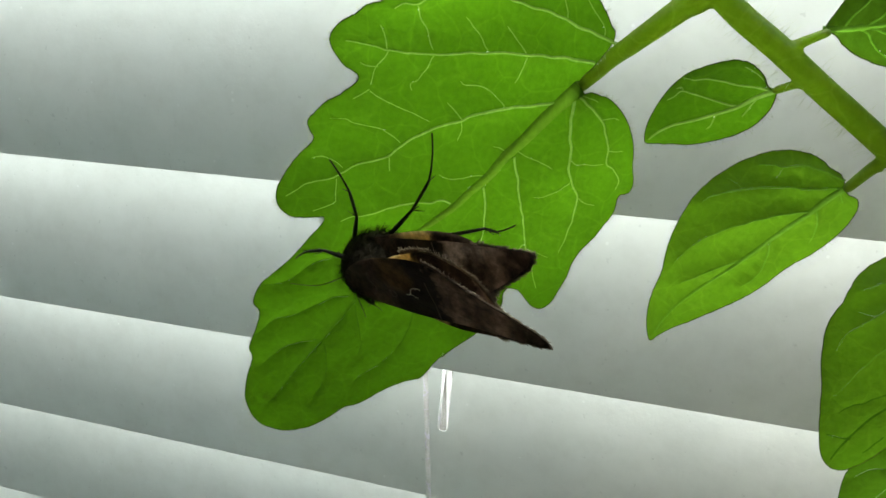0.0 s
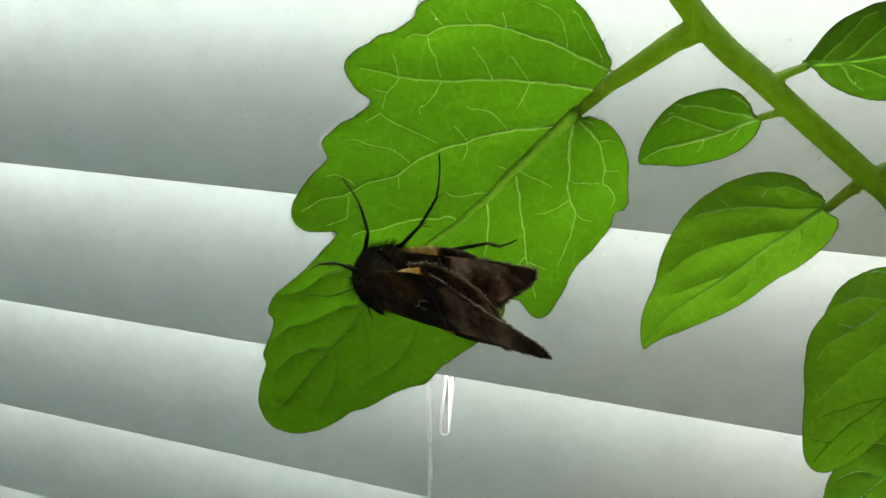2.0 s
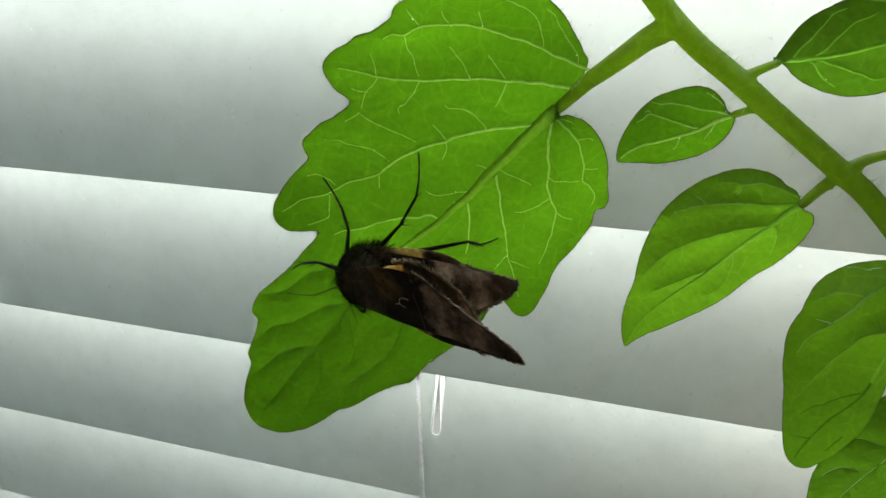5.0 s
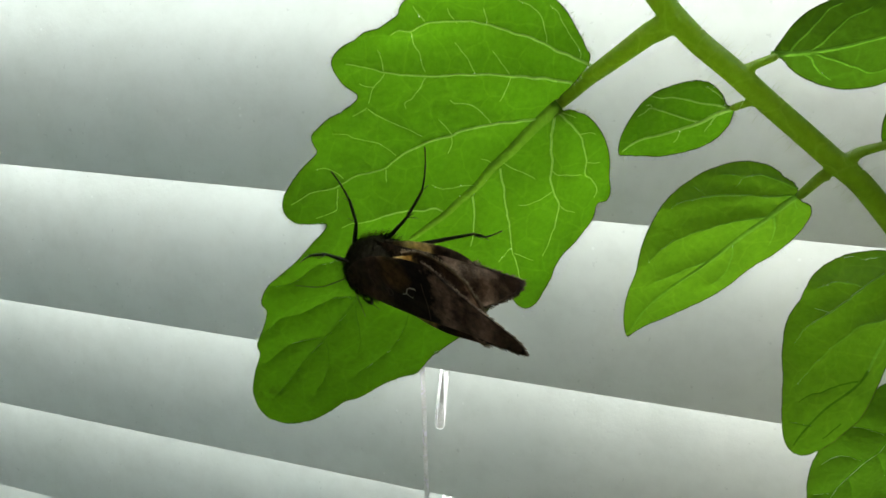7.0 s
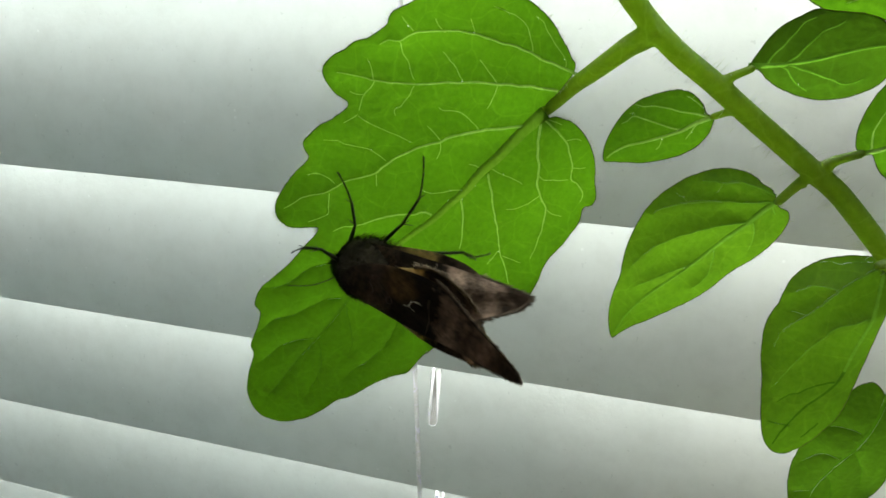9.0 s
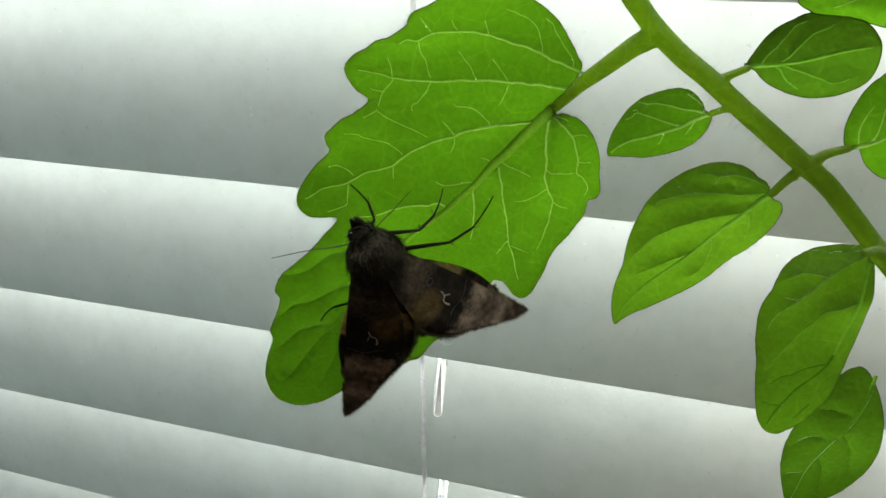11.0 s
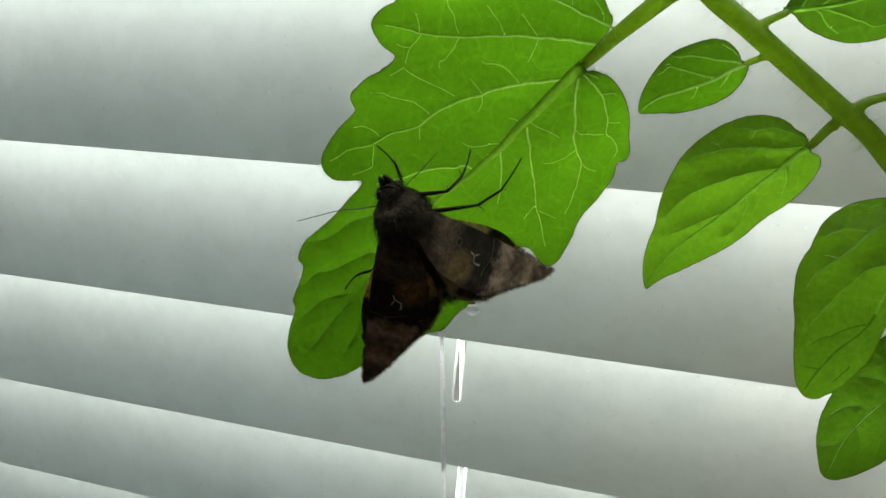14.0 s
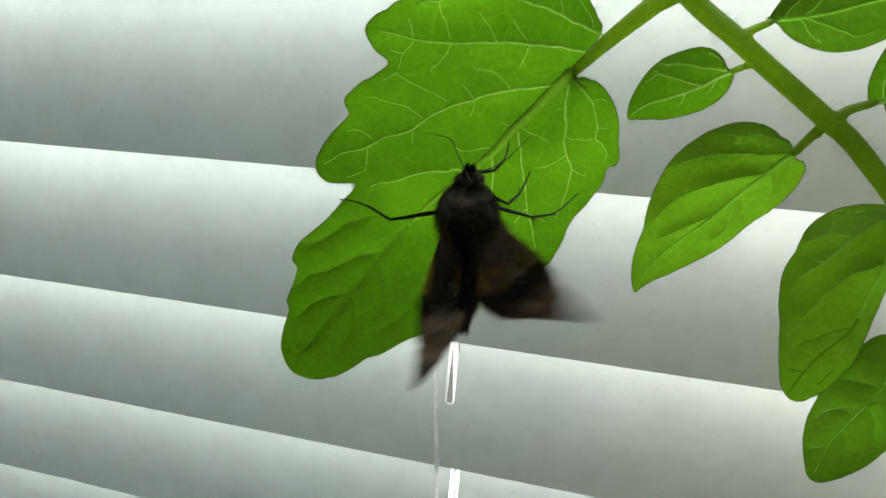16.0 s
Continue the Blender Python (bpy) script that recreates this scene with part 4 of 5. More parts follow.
for i in range(14):
    girth[i] = 0.0014 - 0.00032 * min(1.0, i / 12)
bm = bmesh.new()
high = [i for i, p in enumerate(stalk) if p.z > 1.150]
tube(bm, [stalk[i] for i in high], [girth[i] for i in high], 16)
for pts, a, b in (
    ([(0.0338, -0.0234, 1.1994), (0.0323, -0.0231, 1.1982), (0.0313, -0.0226, 1.1975), (0.0293, -0.0214, 1.1956), (0.0275, -0.0198, 1.1938)] + [LEAF_AT @ Vector((u * 0.001, v * 0.001, h * 0.001)) for u, v, h in ((-4.9, 0.15, -0.25), (-2.8, -0.12, -0.35), (-1.2, -0.35, -0.45), (-0.2, -0.45, -0.6))], 0.0013, 0.00082),
    ([(0.0418, -0.0231, 1.1916), (0.0416, -0.0228, 1.1915), (0.0401, -0.0217, 1.1905)], 0.0005, 0.0004),
    ([(0.0501, -0.0232, 1.1850), (0.0495, -0.0230, 1.1846), (0.0481, -0.0221, 1.1818)], 0.00078, 0.0005),
    ([(0.0408, -0.0233, 1.1948), (0.0413, -0.0234, 1.1952), (0.0430, -0.0236, 1.1961)], 0.0006, 0.0004),
    ([(0.0514, -0.0233, 1.1867), (0.0522, -0.0231, 1.1874), (0.0547, -0.0226, 1.1882)], 0.00075, 0.00045),
    ([(0.0610, -0.0233, 1.1762), (0.0590, -0.0254, 1.1779), (0.0570, -0.0274, 1.1784)], 0.00078, 0.0005),
    ([(0.0735, -0.0242, 1.1632), (0.0725, -0.0220, 1.1625), (0.0712, -0.0192, 1.1609)], 0.00078, 0.0005),
    ([(0.0255, -0.0235, 1.2105), (0.0400, -0.0260, 1.2100), (0.0546, -0.0274, 1.2030)], 0.0012, 0.0005),
):
    line = spline(pts, 5)
    n = len(line) - 1
    tube(bm, line, [(b + (a - b) * (1 - i / n) ** 1.6) * min(1.0, 0.62 + 5 * (1 - i / n)) for i in range(n + 1)], 12)
stem = part("stem", bm, STEM, plant, "pale green hairy stem with its leaf stalks")
# the stalks grow out of the stem with soft fillets
fuse = stem.modifiers.new("fuse", "REMESH")
fuse.mode, fuse.voxel_size, fuse.use_smooth_shade = "VOXEL", 0.00016, True
soften = stem.modifiers.new("soften", "SMOOTH")
soften.factor, soften.iterations = 0.5, 10
bm = bmesh.new()
tube(bm, stalk[high[-1]:], girth[high[-1]:], 12)
part("stem", bm, STEM, plant, "pale green stem")
bm = bmesh.new()
for i in range(1300):
    k = random.randrange(2, 74)
    p, d = stalk[k], (stalk[k + 1] - stalk[k - 1]).normalized()
    p = p + (stalk[k + 1] - p) * random.random()
    ang = random.uniform(0, 6.283)
    a = d.cross(Vector((0, 1, 0))).normalized()
    b = d.cross(a)
    out = (a * math.cos(ang) + b * math.sin(ang)).normalized()
    if out.y < -0.45:
        continue
    ln = random.choice((0.0003, 0.0005, 0.0007, 0.0010, 0.0014))
    q = p + out * girth[k] * 0.95
    e = q + (out + d * random.uniform(-0.4, 0.4)) * ln
    tube(bm, [q, (q + e) / 2 + d * ln * random.uniform(-0.1, 0.1), e], [0.000024, 0.000018, 0.000007], 3)
tagged(part("stem_hair", bm, HAIR, stem, "fine pale hairs"), kind="stuff")

# ---------------------------------------------------------------- the moth
moth = tagged(new("moth"), "dark brown furry moth with silver wing marks clinging to a leaf", "moth")
mm = 0.001


def shaped(bm, rings, sides=20, wob=0.0):
    """A body along x: rings of x, half width, half height, centre height, in millimetres."""
    loops = []
    for x, w, h, c in rings:
        loops.append([bm.verts.new((x * mm, w * mm * math.cos(6.28319 * k / sides) * (1 + random.uniform(-wob, wob)), (c + h * math.sin(6.28319 * k / sides)) * mm)) for k in range(sides)])
    for a, b in zip(loops, loops[1:]):
        for k in range(sides):
            bm.faces.new((a[k], a[(k + 1) % sides], b[(k + 1) % sides], b[k]))
    bm.faces.new(loops[0])
    bm.faces.new(loops[-1][::-1])


def fur(bm, rings, count, length, lean, thick=0.045):
    """Hairs on such a body, that lean back by lean."""
    for i in range(count):
        k = random.randrange(len(rings) - 1)
        t = random.random()
        x, w, h, c = [rings[k][j] + (rings[k + 1][j] - rings[k][j]) * t for j in range(4)]
        a = random.uniform(0, 6.28319)
        p = Vector((x, w * math.cos(a), c + h * math.sin(a)))
        out = Vector((-lean, math.cos(a), math.sin(a))) + Vector((random.uniform(-0.4, 0.4), random.uniform(-0.4, 0.4), random.uniform(-0.4, 0.4)))
        e = p + out.normalized() * length * random.uniform(0.5, 1.2)
        tube(bm, [p * mm, e * mm], [thick * mm, thick * 0.25 * mm], 3)


THORAX = [(-4.2, 2.0, 1.7, 0.0), (-2.6, 3.1, 2.5, 0.2), (-0.5, 3.7, 3.0, 0.3), (1.6, 3.6, 3.0, 0.3), (3.2, 2.8, 2.4, 0.2), (4.2, 1.8, 1.6, 0.0)]
bm = bmesh.new()
shaped(bm, THORAX, 22, 0.04)
thorax = part("thorax", bm, FUR, moth, "dark furry thorax")
bm = bmesh.new()
fur(bm, THORAX, 2600, 1.25, 1.3, 0.026)
tagged(part("thorax_fur", bm, FUR, thorax), kind="stuff")
bm = bmesh.new()
for sgn in (1, -1):
    for i in range(26):
        p = Vector((-0.6 + random.uniform(-0.6, 0.6), sgn * random.uniform(0.1, 0.9), 2.3))
        tube(bm, [p * mm, (p + Vector((-0.5, sgn * 0.1, 1.0)) * random.uniform(0.6, 1.1)) * mm], [0.16 * mm, 0.07 * mm], 4)
part("thoracic_crest", bm, FUR, thorax)
ABDOMEN = [(-1.6, 1.7, 1.5, 0.0), (-2.6, 2.1, 1.8, 0.0), (-4.5, 2.35, 2.0, -0.1), (-7.6, 2.25, 1.9, -0.2), (-10.6, 1.9, 1.5, -0.3), (-13.0, 1.35, 1.0, -0.3), (-14.2, 1.0, 0.6, -0.3)]
bm = bmesh.new()
shaped(bm, ABDOMEN, 18, 0.03)
abdomen = part("abdomen", bm, FUR, moth)
bm = bmesh.new()
fur(bm, ABDOMEN, 1100, 0.8, 2.6, 0.035)
for i in range(160):
    p = Vector((-13.9, random.uniform(-0.9, 0.9), random.uniform(-0.7, 0.1)))
    tube(bm, [p * mm, (p + Vector((-random.uniform(1.2, 2.2), random.uniform(-0.25, 0.25) + p.y * 0.35, random.uniform(-0.2, 0.2)))) * mm], [0.06 * mm, 0.02 * mm], 3)
tagged(part("tail_tuft", bm, FUR, abdomen, "brown hair tuft at the tail"), kind="stuff")
HEAD = [(3.4, 1.3, 1.2, 0.0), (4.2, 1.55, 1.4, 0.05), (5.0, 1.3, 1.2, 0.0), (5.6, 0.7, 0.7, -0.05)]
bm = bmesh.new()
shaped(bm, HEAD, 18, 0.04)
head = part("head", bm, FUR, moth)
bm = bmesh.new()
fur(bm, HEAD, 260, 0.8, -0.2)
tagged(part("head_fur", bm, FUR, head), kind="stuff")
for sgn in (1, -1):
    bm = bmesh.new()
    bmesh.ops.create_uvsphere(bm, u_segments=16, v_segments=10, radius=0.72 * mm, matrix=Matrix.Translation((4.7 * mm, sgn * 1.15 * mm, 0.1 * mm)))
    part("eye", bm, EYE, head, "black round eye")
    bm = bmesh.new()
    line = spline([Vector(q) * mm for q in ((5.0, sgn * 0.5, -0.4), (5.8, sgn * 0.42, -0.3), (6.4, sgn * 0.34, 0.0), (6.8, sgn * 0.28, 0.3))], 4)
    tube(bm, line, taper(0.55 * mm, 0.2 * mm, len(line)), 8)
    part("palp", bm, FUR, head, "upturned furry palp")

FORE = [(0.0, -0.5), (4.0, -0.8), (9.0, -0.6), (13.5, -0.2), (16.8, 0.2), (17.8, 0.6), (17.2, 1.7), (15.5, 3.1), (13.2, 4.6), (11.2, 5.9), (9.6, 6.8), (7.6, 7.0), (5.0, 6.4), (2.0, 4.8), (0.0, 2.4)]
HIND = [(0.0, -0.6), (4.0, -1.2), (8.5, -0.9), (11.6, 0.6), (12.6, 2.4), (12.2, 4.6), (10.8, 6.6), (9.0, 8.2), (6.4, 8.6), (4.0, 7.4), (1.6, 4.6), (0.2, 2.0)]


def wing(name, outline, side, mat, camber, label):
    """A wing with camber, scale fringe and thin thickness; x runs along its front edge, y towards the body."""
    bm = bmesh.new()
    rim = spline([(x * (1.30 if name == 'forewing' else 1.33), y * (1.0 if name == 'forewing' else 1.0), 0) for x, y in outline], 4, True)
    cx, cy = sum(q.x for q in rim) / len(rim), sum(q.y for q in rim) / len(rim)

    def z(x, y):
        return camber * (1 - ((y - 2.5) / 6) ** 2) - 0.02 * x * 0.5 + 0.10 * math.sin(y * 1.7 + x * 0.35)

    loops = []
    for t in (1.0, 0.86, 0.7, 0.52, 0.34, 0.17):
        loops.append([(cx + (q.x - cx) * t, cy + (q.y - cy) * t) for q in rim])
    for dz, flip in ((0.04, False), (-0.04, True)):
        vs = [[bm.verts.new((x * mm, side * y * mm, (z(x, y) + dz) * mm)) for x, y in lp] for lp in loops]
        c = bm.verts.new((cx * mm, side * cy * mm, (z(cx, cy) + dz) * mm))
        for a, b in zip(vs, vs[1:]):
            for k in range(len(rim)):
                bm.faces.new((a[k], a[(k + 1) % len(rim)], b[(k + 1) % len(rim)], b[k]))
        for k in range(len(rim)):
            bm.faces.new((vs[-1][k], vs[-1][(k + 1) % len(rim)], c))
    bmesh.ops.recalc_face_normals(bm, faces=bm.faces)
    ob = part(name, bm, mat, moth, label)
    bm = bmesh.new()
    n = len(rim)
    for i in range(n):
        q, r = rim[i], rim[(i + 1) % n]
        if q.x < (12.4 if name == "forewing" else 6.0) or (q.y < 0.9 and q.x < 16.4 and name == "forewing") or (name == "hindwing" and q.y < 0.5):
            continue
        for k in range(24):
            p = q + (r - q) * (k + random.random()) / 24
            out = Vector((p.x - cx, p.y - cy, 0)).normalized() + Vector((random.uniform(-0.25, 0.25), random.uniform(-0.25, 0.25), random.uniform(-0.15, 0.15)))
            a = Vector((p.x, side * p.y, z(p.x, p.y)))
            e = a + Vector((out.x, side * out.y, out.z)) * random.uniform(0.25, 0.75)
            tube(bm, [a * mm, e * mm], [0.06 * mm, 0.03 * mm], 3)
    tagged(part("fringe", bm, FRINGE if name == "forewing" else BUFF, ob), kind="stuff")
    return ob, z


wings = {}
for side in (1, -1):
    ob, z = wing("forewing", FORE, side, WING, 0.5, "dark brown mottled forewing with a silver mark")
    wings["fore", side] = ob
    bm = bmesh.new()
    for pts, r in (([(8.4, 2.2), (8.9, 2.4), (9.2, 2.8), (9.3, 3.2), (9.8, 3.5)], 0.055), ([(9.1, 2.6), (9.5, 2.3), (9.9, 2.2)], 0.04), ([(9.8, 3.4), (10.2, 3.5), (10.5, 3.4)], 0.09)):
        line = spline([(x * mm, side * y * mm, (z(x, y) + 0.06) * mm) for x, y in pts], 5)
        tube(bm, line, r * mm, 6, flat=0.5, up=Vector((0, 0, 1)))
    part("wing_mark", bm, MARK, ob, "silvery hook-shaped mark")
    bm = bmesh.new()
    for pts in ([(3.4, 0.6), (4.0, 1.6), (3.6, 2.8), (3.9, 4.0)], [(11.6, -0.4), (11.9, 2.0), (11.4, 4.0), (11.6, 6.4)], [(6.0, 1.0), (6.7, 1.3), (6.5, 2.1), (5.9, 1.8), (6.0, 1.1)]):
        line = spline([(x * mm, side * y * mm, (z(x, y) + 0.05) * mm) for x, y in pts], 5)
        tube(bm, line, 0.07 * mm, 5, flat=0.4, up=Vector((0, 0, 1)))
    part("wing_line", bm, plain("wing_line_scales", (0.07, 0.05, 0.04), (0.16, 0.12, 0.09), 2000, 0.7), ob)
    ob, z = wing("hindwing", HIND, side, HINDWING, 0.4, "pale yellow-brown hindwing with a dark border")
    for k in range(8):
        turn = math.radians(4 + 6 * k)
        bm = bmesh.new()
        line = [(d * math.cos(turn + 0.001 * d * d), d * math.sin(turn + 0.001 * d * d)) for d in (1.5, 3.5, 5.5, 7.2, 8.6)]
        tube(bm, [Vector((x, side * y, z(x, y) + 0.045)) * mm for x, y in line], taper(0.05 * mm, 0.11 * mm, 5), 5, flat=0.4, up=Vector((0, 0, 1)))
        part("wing_vein", bm, FRINGE, ob, "dark wing vein")
    wings["hind", side] = ob

# legs and antennae, each in its own millimetres from its root
limbs = []
for name, knee, toe, *_ in MOTH_LIMBS:
    bm = bmesh.new()
    a, b = Vector(knee) * mm, Vector(toe) * mm
    if name == "antenna":
        line = spline([a.normalized() * -1.3 * mm, Vector(), a * 0.5 + Vector((0, 0, 0.25 * mm)), a, b], 6)
        tube(bm, line, taper(0.10 * mm, 0.04 * mm, len(line)), 5)
        ob = part(name, bm, CHITIN, moth, "thread-like dark antenna")
    else:
        bow = (b - a).cross(Vector((0, 0, 1))) * 0.13
        c = a + (b - a) * 0.42 + bow + Vector((0, 0, 0.2 * mm))
        line = [a * k for k in (0.0, 0.3, 0.6, 0.9, 1.0)] + [a + (c - a) * k for k in (0.12, 0.5, 0.9, 1.0)] + [c + (b - c) * k + bow * 0.9 * k * (1 - k) for k in (0.1, 0.3, 0.34, 0.6, 0.64, 0.9, 1.0)]
        tube(bm, line, [r * mm for r in (0.26, 0.30, 0.26, 0.18, 0.16, 0.15, 0.18, 0.17, 0.14, 0.11, 0.12, 0.09, 0.11, 0.08, 0.10, 0.07)], 7)
        for q, d, ln in ((a, a.normalized(), 1.3), (a, (b - a).normalized(), 0.8), (c, (b - c).normalized(), 1.0)):
            e = q + (d * 0.7 + d.cross(Vector((0, 0, 1))) * random.choice((-0.8, 0.8))).normalized() * ln * mm
            tube(bm, [q, e], [0.08 * mm, 0.03 * mm], 4)
        for i in range(46):
            k = random.random()
            q = a * k if i < 26 else a + (c - a) * k
            tube(bm, [q, q + Vector((random.uniform(-1, 1), random.uniform(-1, 1), random.uniform(-1, 1))) * 0.4 * mm], [0.035 * mm, 0.01 * mm], 3)
        ob = part(name, bm, CHITIN, moth, "thin dark jointed leg with spurs")
    limbs.append(ob)

# ---------------------------------------------------------------- the drop of water
bm = bmesh.new()
bmesh.ops.create_uvsphere(bm, u_segments=24, v_segments=16, radius=0.00092)
for v in bm.verts:
    if v.co.z > 0:
        v.co.z *= 1.25
        v.co.x *= 1 - 0.25 * v.co.z / 0.001
        v.co.y *= 1 - 0.25 * v.co.z / 0.001
drop = tagged(part("water_drop", bm, WATER, None), "clear round drop of water hanging at a leaf edge", "drop")
spray = [tagged(new("water_drop", drop.data), "clear drop of liquid let go by the moth", "drop") for i in range(2)]


# ---------------------------------------------------------------- what moves
# seconds, place on the leaf in millimetres (along, across, above), heading, how far the tail stands off, roll
MOTH = [
    (0.0, 27.0, -5.0, 2.6, -17.4, 43, 45), (2.0, 27.0, -5.0, 2.6, -17.7, 43, 45.4), (4.2, 26.9, -4.9, 2.6, -19.6, 43.5, 47.4), (6.3, 26.7, -4.8, 2.6, -21.3, 44, 49), (7.0, 26.7, -4.9, 2.6, -21.5, 44, 49.4),
    (8.0, 26.5, -5.3, 2.6, -22.5, 43.5, 50), (8.7, 26.5, -5.4, 2.6, -23.5, 43.4, 50), (9.3, 26.6, -4.5, 3.4, -58.0, 27, 30), (9.8, 26.8, -4.6, 4.2, -82.0, 14, 14), (10.8, 27.1, -5.5, 4.0, -115.0, 1, -1), (12.5, 26.9, -5.5, 4.0, -114.6, 1.5, -1), (14.5, 26.7, -5.5, 4.0, -115.6, 1.5, -1),
    (15.2, 26.8, -5.2, 4.2, -116.5, 1, 0), (15.3, 27.4, -4.0, 4.8, -132.0, 0, 0), (15.4, 26.7, -4.2, 5.2, -137.7, 0, 0), (15.5, 23.1, -3.4, 5.8, -135.0, 0, 0), (15.6, 21.8, -3.6, 6.0, -145.5, 0, 0), (15.7, 19.9, -1.4, 6.0, -141.2, 0, 0),
    (15.8, 19.1, -1.3, 6.0, -151.3, 0, 0), (15.9, 19.0, -0.1, 6.0, -145.1, 0, 0), (16.0, 20.0, -0.3, 6.0, -141.8, 0, 0),
]
# seconds, spread and roof angle of the left wing, then of the right wing
WINGS = [
    (0.0, 17.5, 42, -4, -26), (2.0, 17.5, 42, -4, -26), (4.2, 17.5, 41, -5, -26), (6.3, 17, 41, -7, -26), (7.0, 18, 41, -8, -26), (8.7, 20, 40, -11, -25), (9.3, 24, 26, 6, 5),
    (9.8, 32, 10, 22, 32), (10.8, 34.5, 5, 35.5, 31), (12.5, 35, 4, 36.5, 32), (14.5, 35, 4, 36.5, 32), (15.2, 34.5, 5, 36.5, 32),
    (15.267, 52, 10, 44, 10), (15.3, 38, 18, 36, 16), (15.333, 58, -10, 50, -16), (15.367, 30, -40, 20, -50), (15.4, 32, -12, 22, -30), (15.433, 40, -70, 40, -72), (15.467, 80, -88, 60, -85), (15.5, 70, -72, 50, -80), (15.533, 84, -20, 70, -30), (15.567, 82, 4, 76, 4), (15.6, 78, 12, 70, 10), (15.633, 74, -10, 72, -14),
    (15.667, 60, -50, 60, -48), (15.7, 46, -20, 46, -20), (15.733, 60, -60, 50, -64), (15.767, 84, -84, 60, -84), (15.8, 80, -60, 48, -76), (15.833, 86, -10, 60, -40), (15.867, 80, 4, 68, 4), (15.9, 77, 18, 63, 20), (15.933, 66, 6, 60, -6), (15.967, 30, -30, 56, -6), (16.0, 12, -30, 42, 18),
]
# the hindwings' own strokes where they lag behind the forewings
HIND_STROKES = [(15.5, 62, 6, 34, -50), (15.6, 56, 12, 54, 10), (15.7, 44, 8, 44, 8), (15.8, 66, 8, 46, -12), (15.9, 58, 16, 54, 18), (15.967, 34, -20, 56, -2), (16.0, 18, -24, 50, 12)]

# seconds, how far the abdomen is drawn in, and its bend
ABDOMEN_TURNS = [(0.0, 1.2, -9), (4.2, 1.2, -12), (7.0, 1.4, -18), (8.7, 1.8, -23), (10.8, 2.6, 0), (15.2, 2.6, 0), (15.4, 0, 0), (15.6, -1.8, 0), (16.0, -1.8, 0)]
DROP = [(0.0, 28.0, 1.0, 0.6), (8.7, 28.0, 1.0, 0.6), (9.8, 31.0, 8.0, 0.6), (10.8, 32.8, 11.2, 0.6), (16.0, 32.8, 11.2, 0.6)]
SPRAY = [
    [(0.0, 25.6, -5.4, 3.2), (7.3, 25.6, -5.4, 3.2), (7.4, 20.0, 5.8, 6), (7.5, 19.4, 6.0, 12), (7.6, 19.2, 5.5, 12), (7.7, 20.1, 6.4, 12), (7.8, 29.1, 14.0, 13), (7.9, 55.4, 37.3, 13), (8.3, 925.5, 743.9, 48.9), (16.0, 925.5, 743.9, 48.9)],
    [(0.0, 25.6, -5.4, 3.2), (7.9, 25.6, -5.4, 3.2), (8.0, 19.7, 5.7, 6), (8.1, 20.7, 6.5, 12), (8.2, 18.5, 5.5, 12), (8.3, 18.1, 5.2, 12), (8.4, 22.1, 8.1, 13), (8.5, 45.1, 28.8, 13), (8.9, 915.3, 755.5, 65.1), (16.0, 915.3, 755.5, 65.1)],
]


def on_leaf(u, v, h, heading, stand, roll):
    return LEAF_AT @ pose(u * mm, v * mm, h * mm, 0, 0, heading) @ pose(0, 0, 0, 0, stand) @ pose(0, 0, 0, roll)


def moth_at(t):
    """The moth's pose between its rows."""
    for a, b in zip(MOTH, MOTH[1:]):
        if a[0] <= t <= b[0]:
            k = (t - a[0]) / (b[0] - a[0])
            return on_leaf(*[p + (q - p) * k for p, q in zip(a[1:], b[1:])])


def limb_at(t, sits):
    """A limb's pose on the leaf: it keeps its foothold while the moth sits, and steps over as it turns."""
    first, second, k = (0, 1, (t - 8.7) / 2.1) if t < 13 else (1, 2, (t - 15.2) / 0.5)
    k = max(0.0, min(1.0, k))
    a, b = [pose(u * mm, v * mm, h * mm) @ pose(0, 0, 0, 0, 0, rz) @ pose(0, 0, 0, 0, ry) @ pose(0, 0, 0, rx) for u, v, h, rz, ry, rx in (sits[first], sits[second])]
    return LEAF_AT @ a.lerp(b, k)


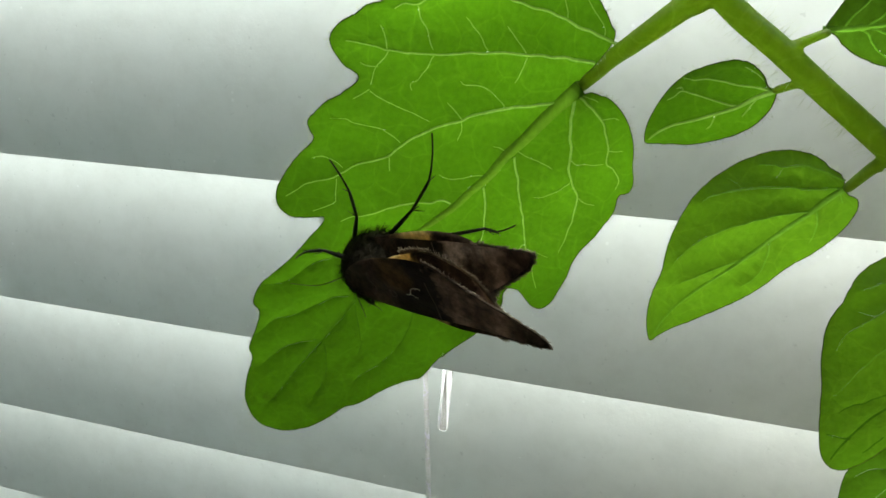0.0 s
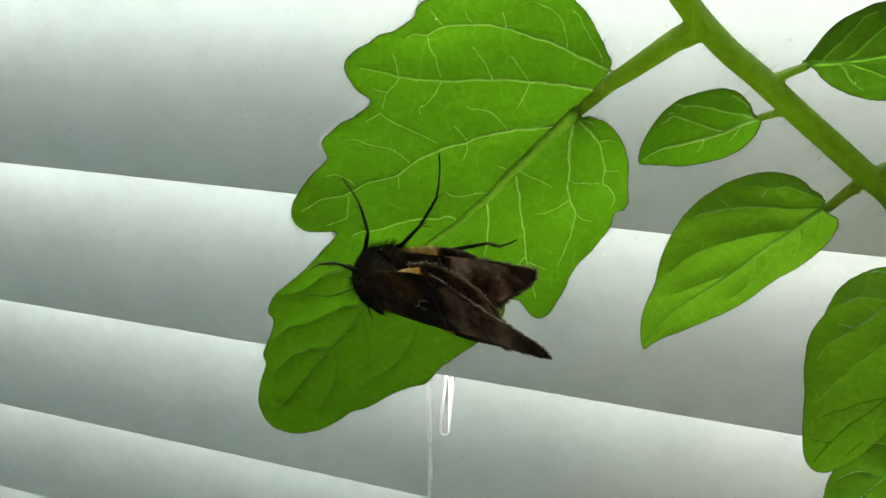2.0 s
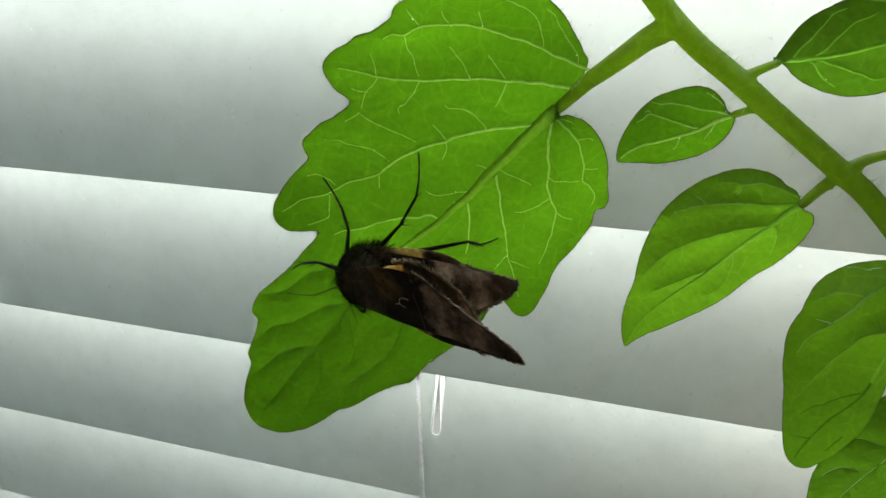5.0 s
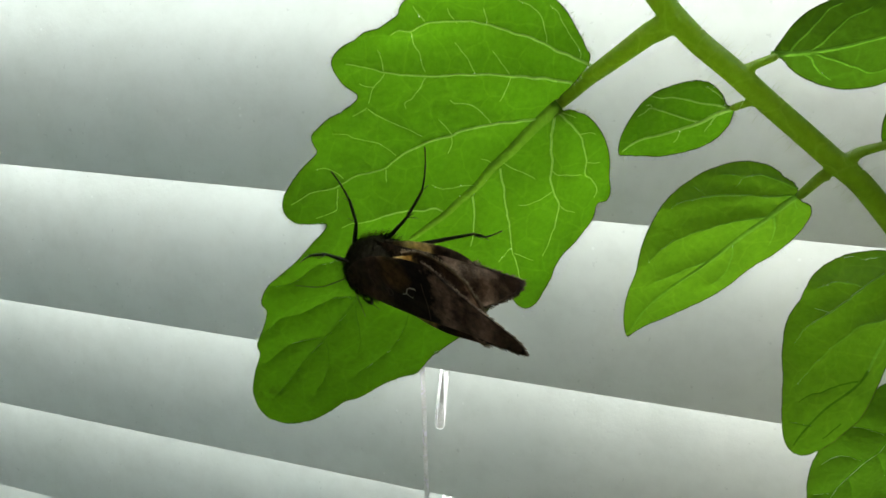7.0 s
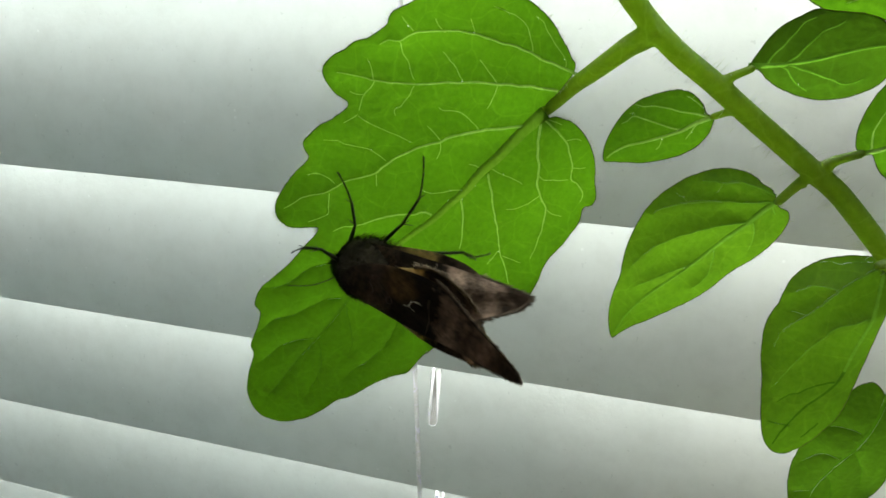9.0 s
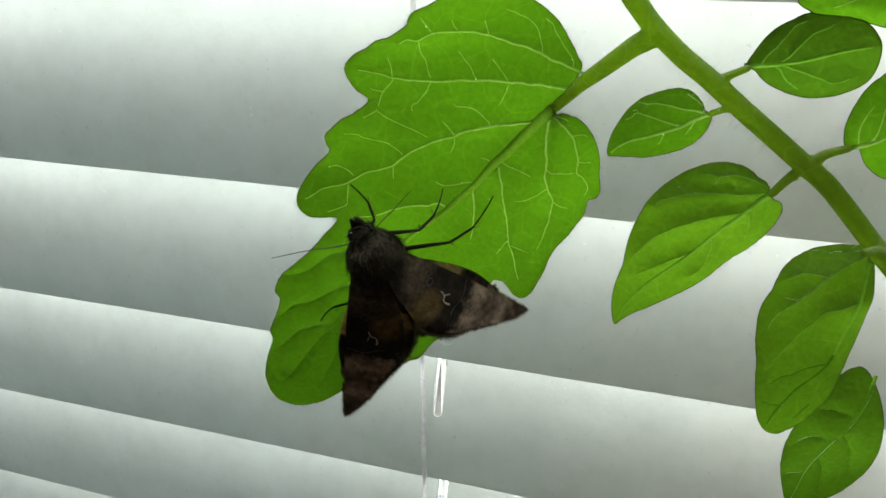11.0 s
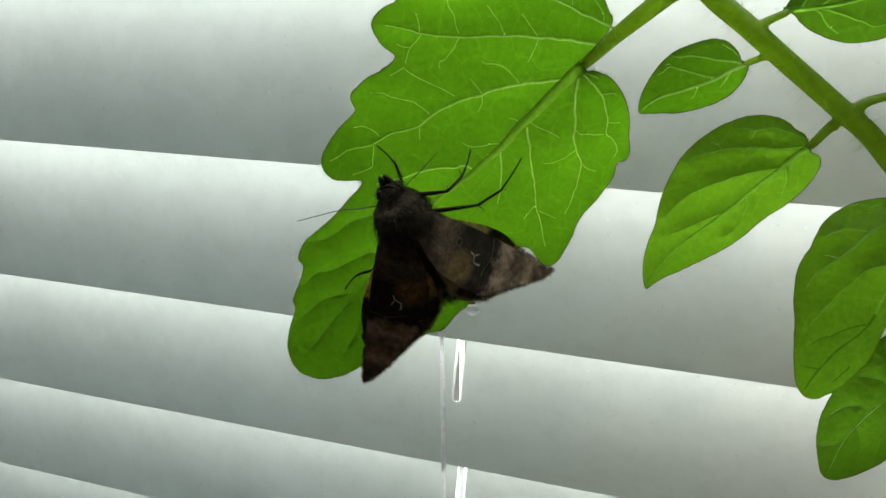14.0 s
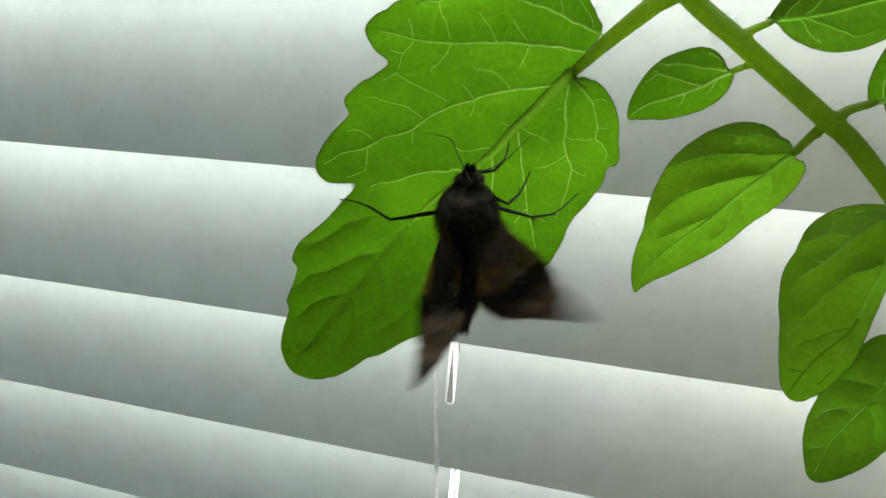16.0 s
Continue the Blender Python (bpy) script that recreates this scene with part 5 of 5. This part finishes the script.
def wing_rows(side):
    """Seconds, then spread and roof of a side's forewing and hindwing; the wings shiver while they are held out, before the take-off."""
    rows = [(t, *((fl, rl) if side == 1 else (fr, rr))) for t, fl, rl, fr, rr in WINGS]
    out = []
    for (t, a, r), (t2, a2, r2) in zip(rows, rows[1:]):
        n = round((t2 - t) * 30) if 10.7 < t < 15.1 else 1
        for i in range(n):
            k, sway = i / n, (0.0 if n == 1 else (1 if i % 2 else -1))
            f = a + (a2 - a) * k + sway * 1.3
            out.append((t + (t2 - t) * k, f, r + (r2 - r) * k + sway * 3.0))
    out.append(rows[-1])
    wide = lambda t, f: (11 if side == 1 else 5) if t < 9.4 else 9 if t < 15.22 else (8 if f < 46 else 8 + (46 - f) * 0.9)
    hind = dict((t, ((fl, rl) if side == 1 else (fr, rr))) for t, fl, rl, fr, rr in HIND_STROKES)
    return [(t, f, r, *hind.get(t, (f + wide(t, f), r))) for t, f, r in out]


def wing_at(root, side, spread, roof):
    return pose(root[0] * mm, side * root[1] * mm, root[2] * mm) @ pose(0, 0, 0, -roof * side) @ pose(0, 0, 0, 0, 0, side * (180 - spread))


def motions():
    # the abdomen bends with the seat, and is drawn in while the wings are held out
    walk(abdomen, [(t, pose(-2.6 * mm + x * mm, 0, 0, 0, 0, turn) @ pose(2.6 * mm, 0, 0)) for t, x, turn in ABDOMEN_TURNS])
    walk(moth, [(t, on_leaf(*row)) for t, *row in MOTH])
    for side in (1, -1):
        rows = wing_rows(side)
        walk(wings["fore", side], [(t, wing_at((0.8, 2.4, 2.2 if side == 1 else 1.5), side, a, r)) for t, a, r, _, _ in rows])
        walk(wings["hind", side], [(t, wing_at((-0.6, 2.0, 0.9), side, a, r)) for t, _, _, a, r in rows])
    times = [row[0] for row in MOTH if row[0] < 8.8] + [9.0, 9.3, 9.55, 9.8, 10.05, 10.3, 10.55] + [row[0] for row in MOTH if row[0] > 10.7]
    for ob, (name, knee, toe, *sits) in zip(limbs, MOTH_LIMBS):
        walk(ob, [(t, moth_at(t).inverted() @ limb_at(t, sits)) for t in times])
    # the hanging drop gathers under the wings before the moth turns
    walk(drop, [(t, pose(*(LEAF_AT @ Vector((u * mm, v * mm, h * mm))))) for t, u, v, h in DROP])
    for ob, rows in zip(spray, SPRAY):
        walk(ob, [(t, pose(*(LEAF_AT @ Vector((u * mm, v * mm, h * mm))))) for t, u, v, h in rows])


motions()
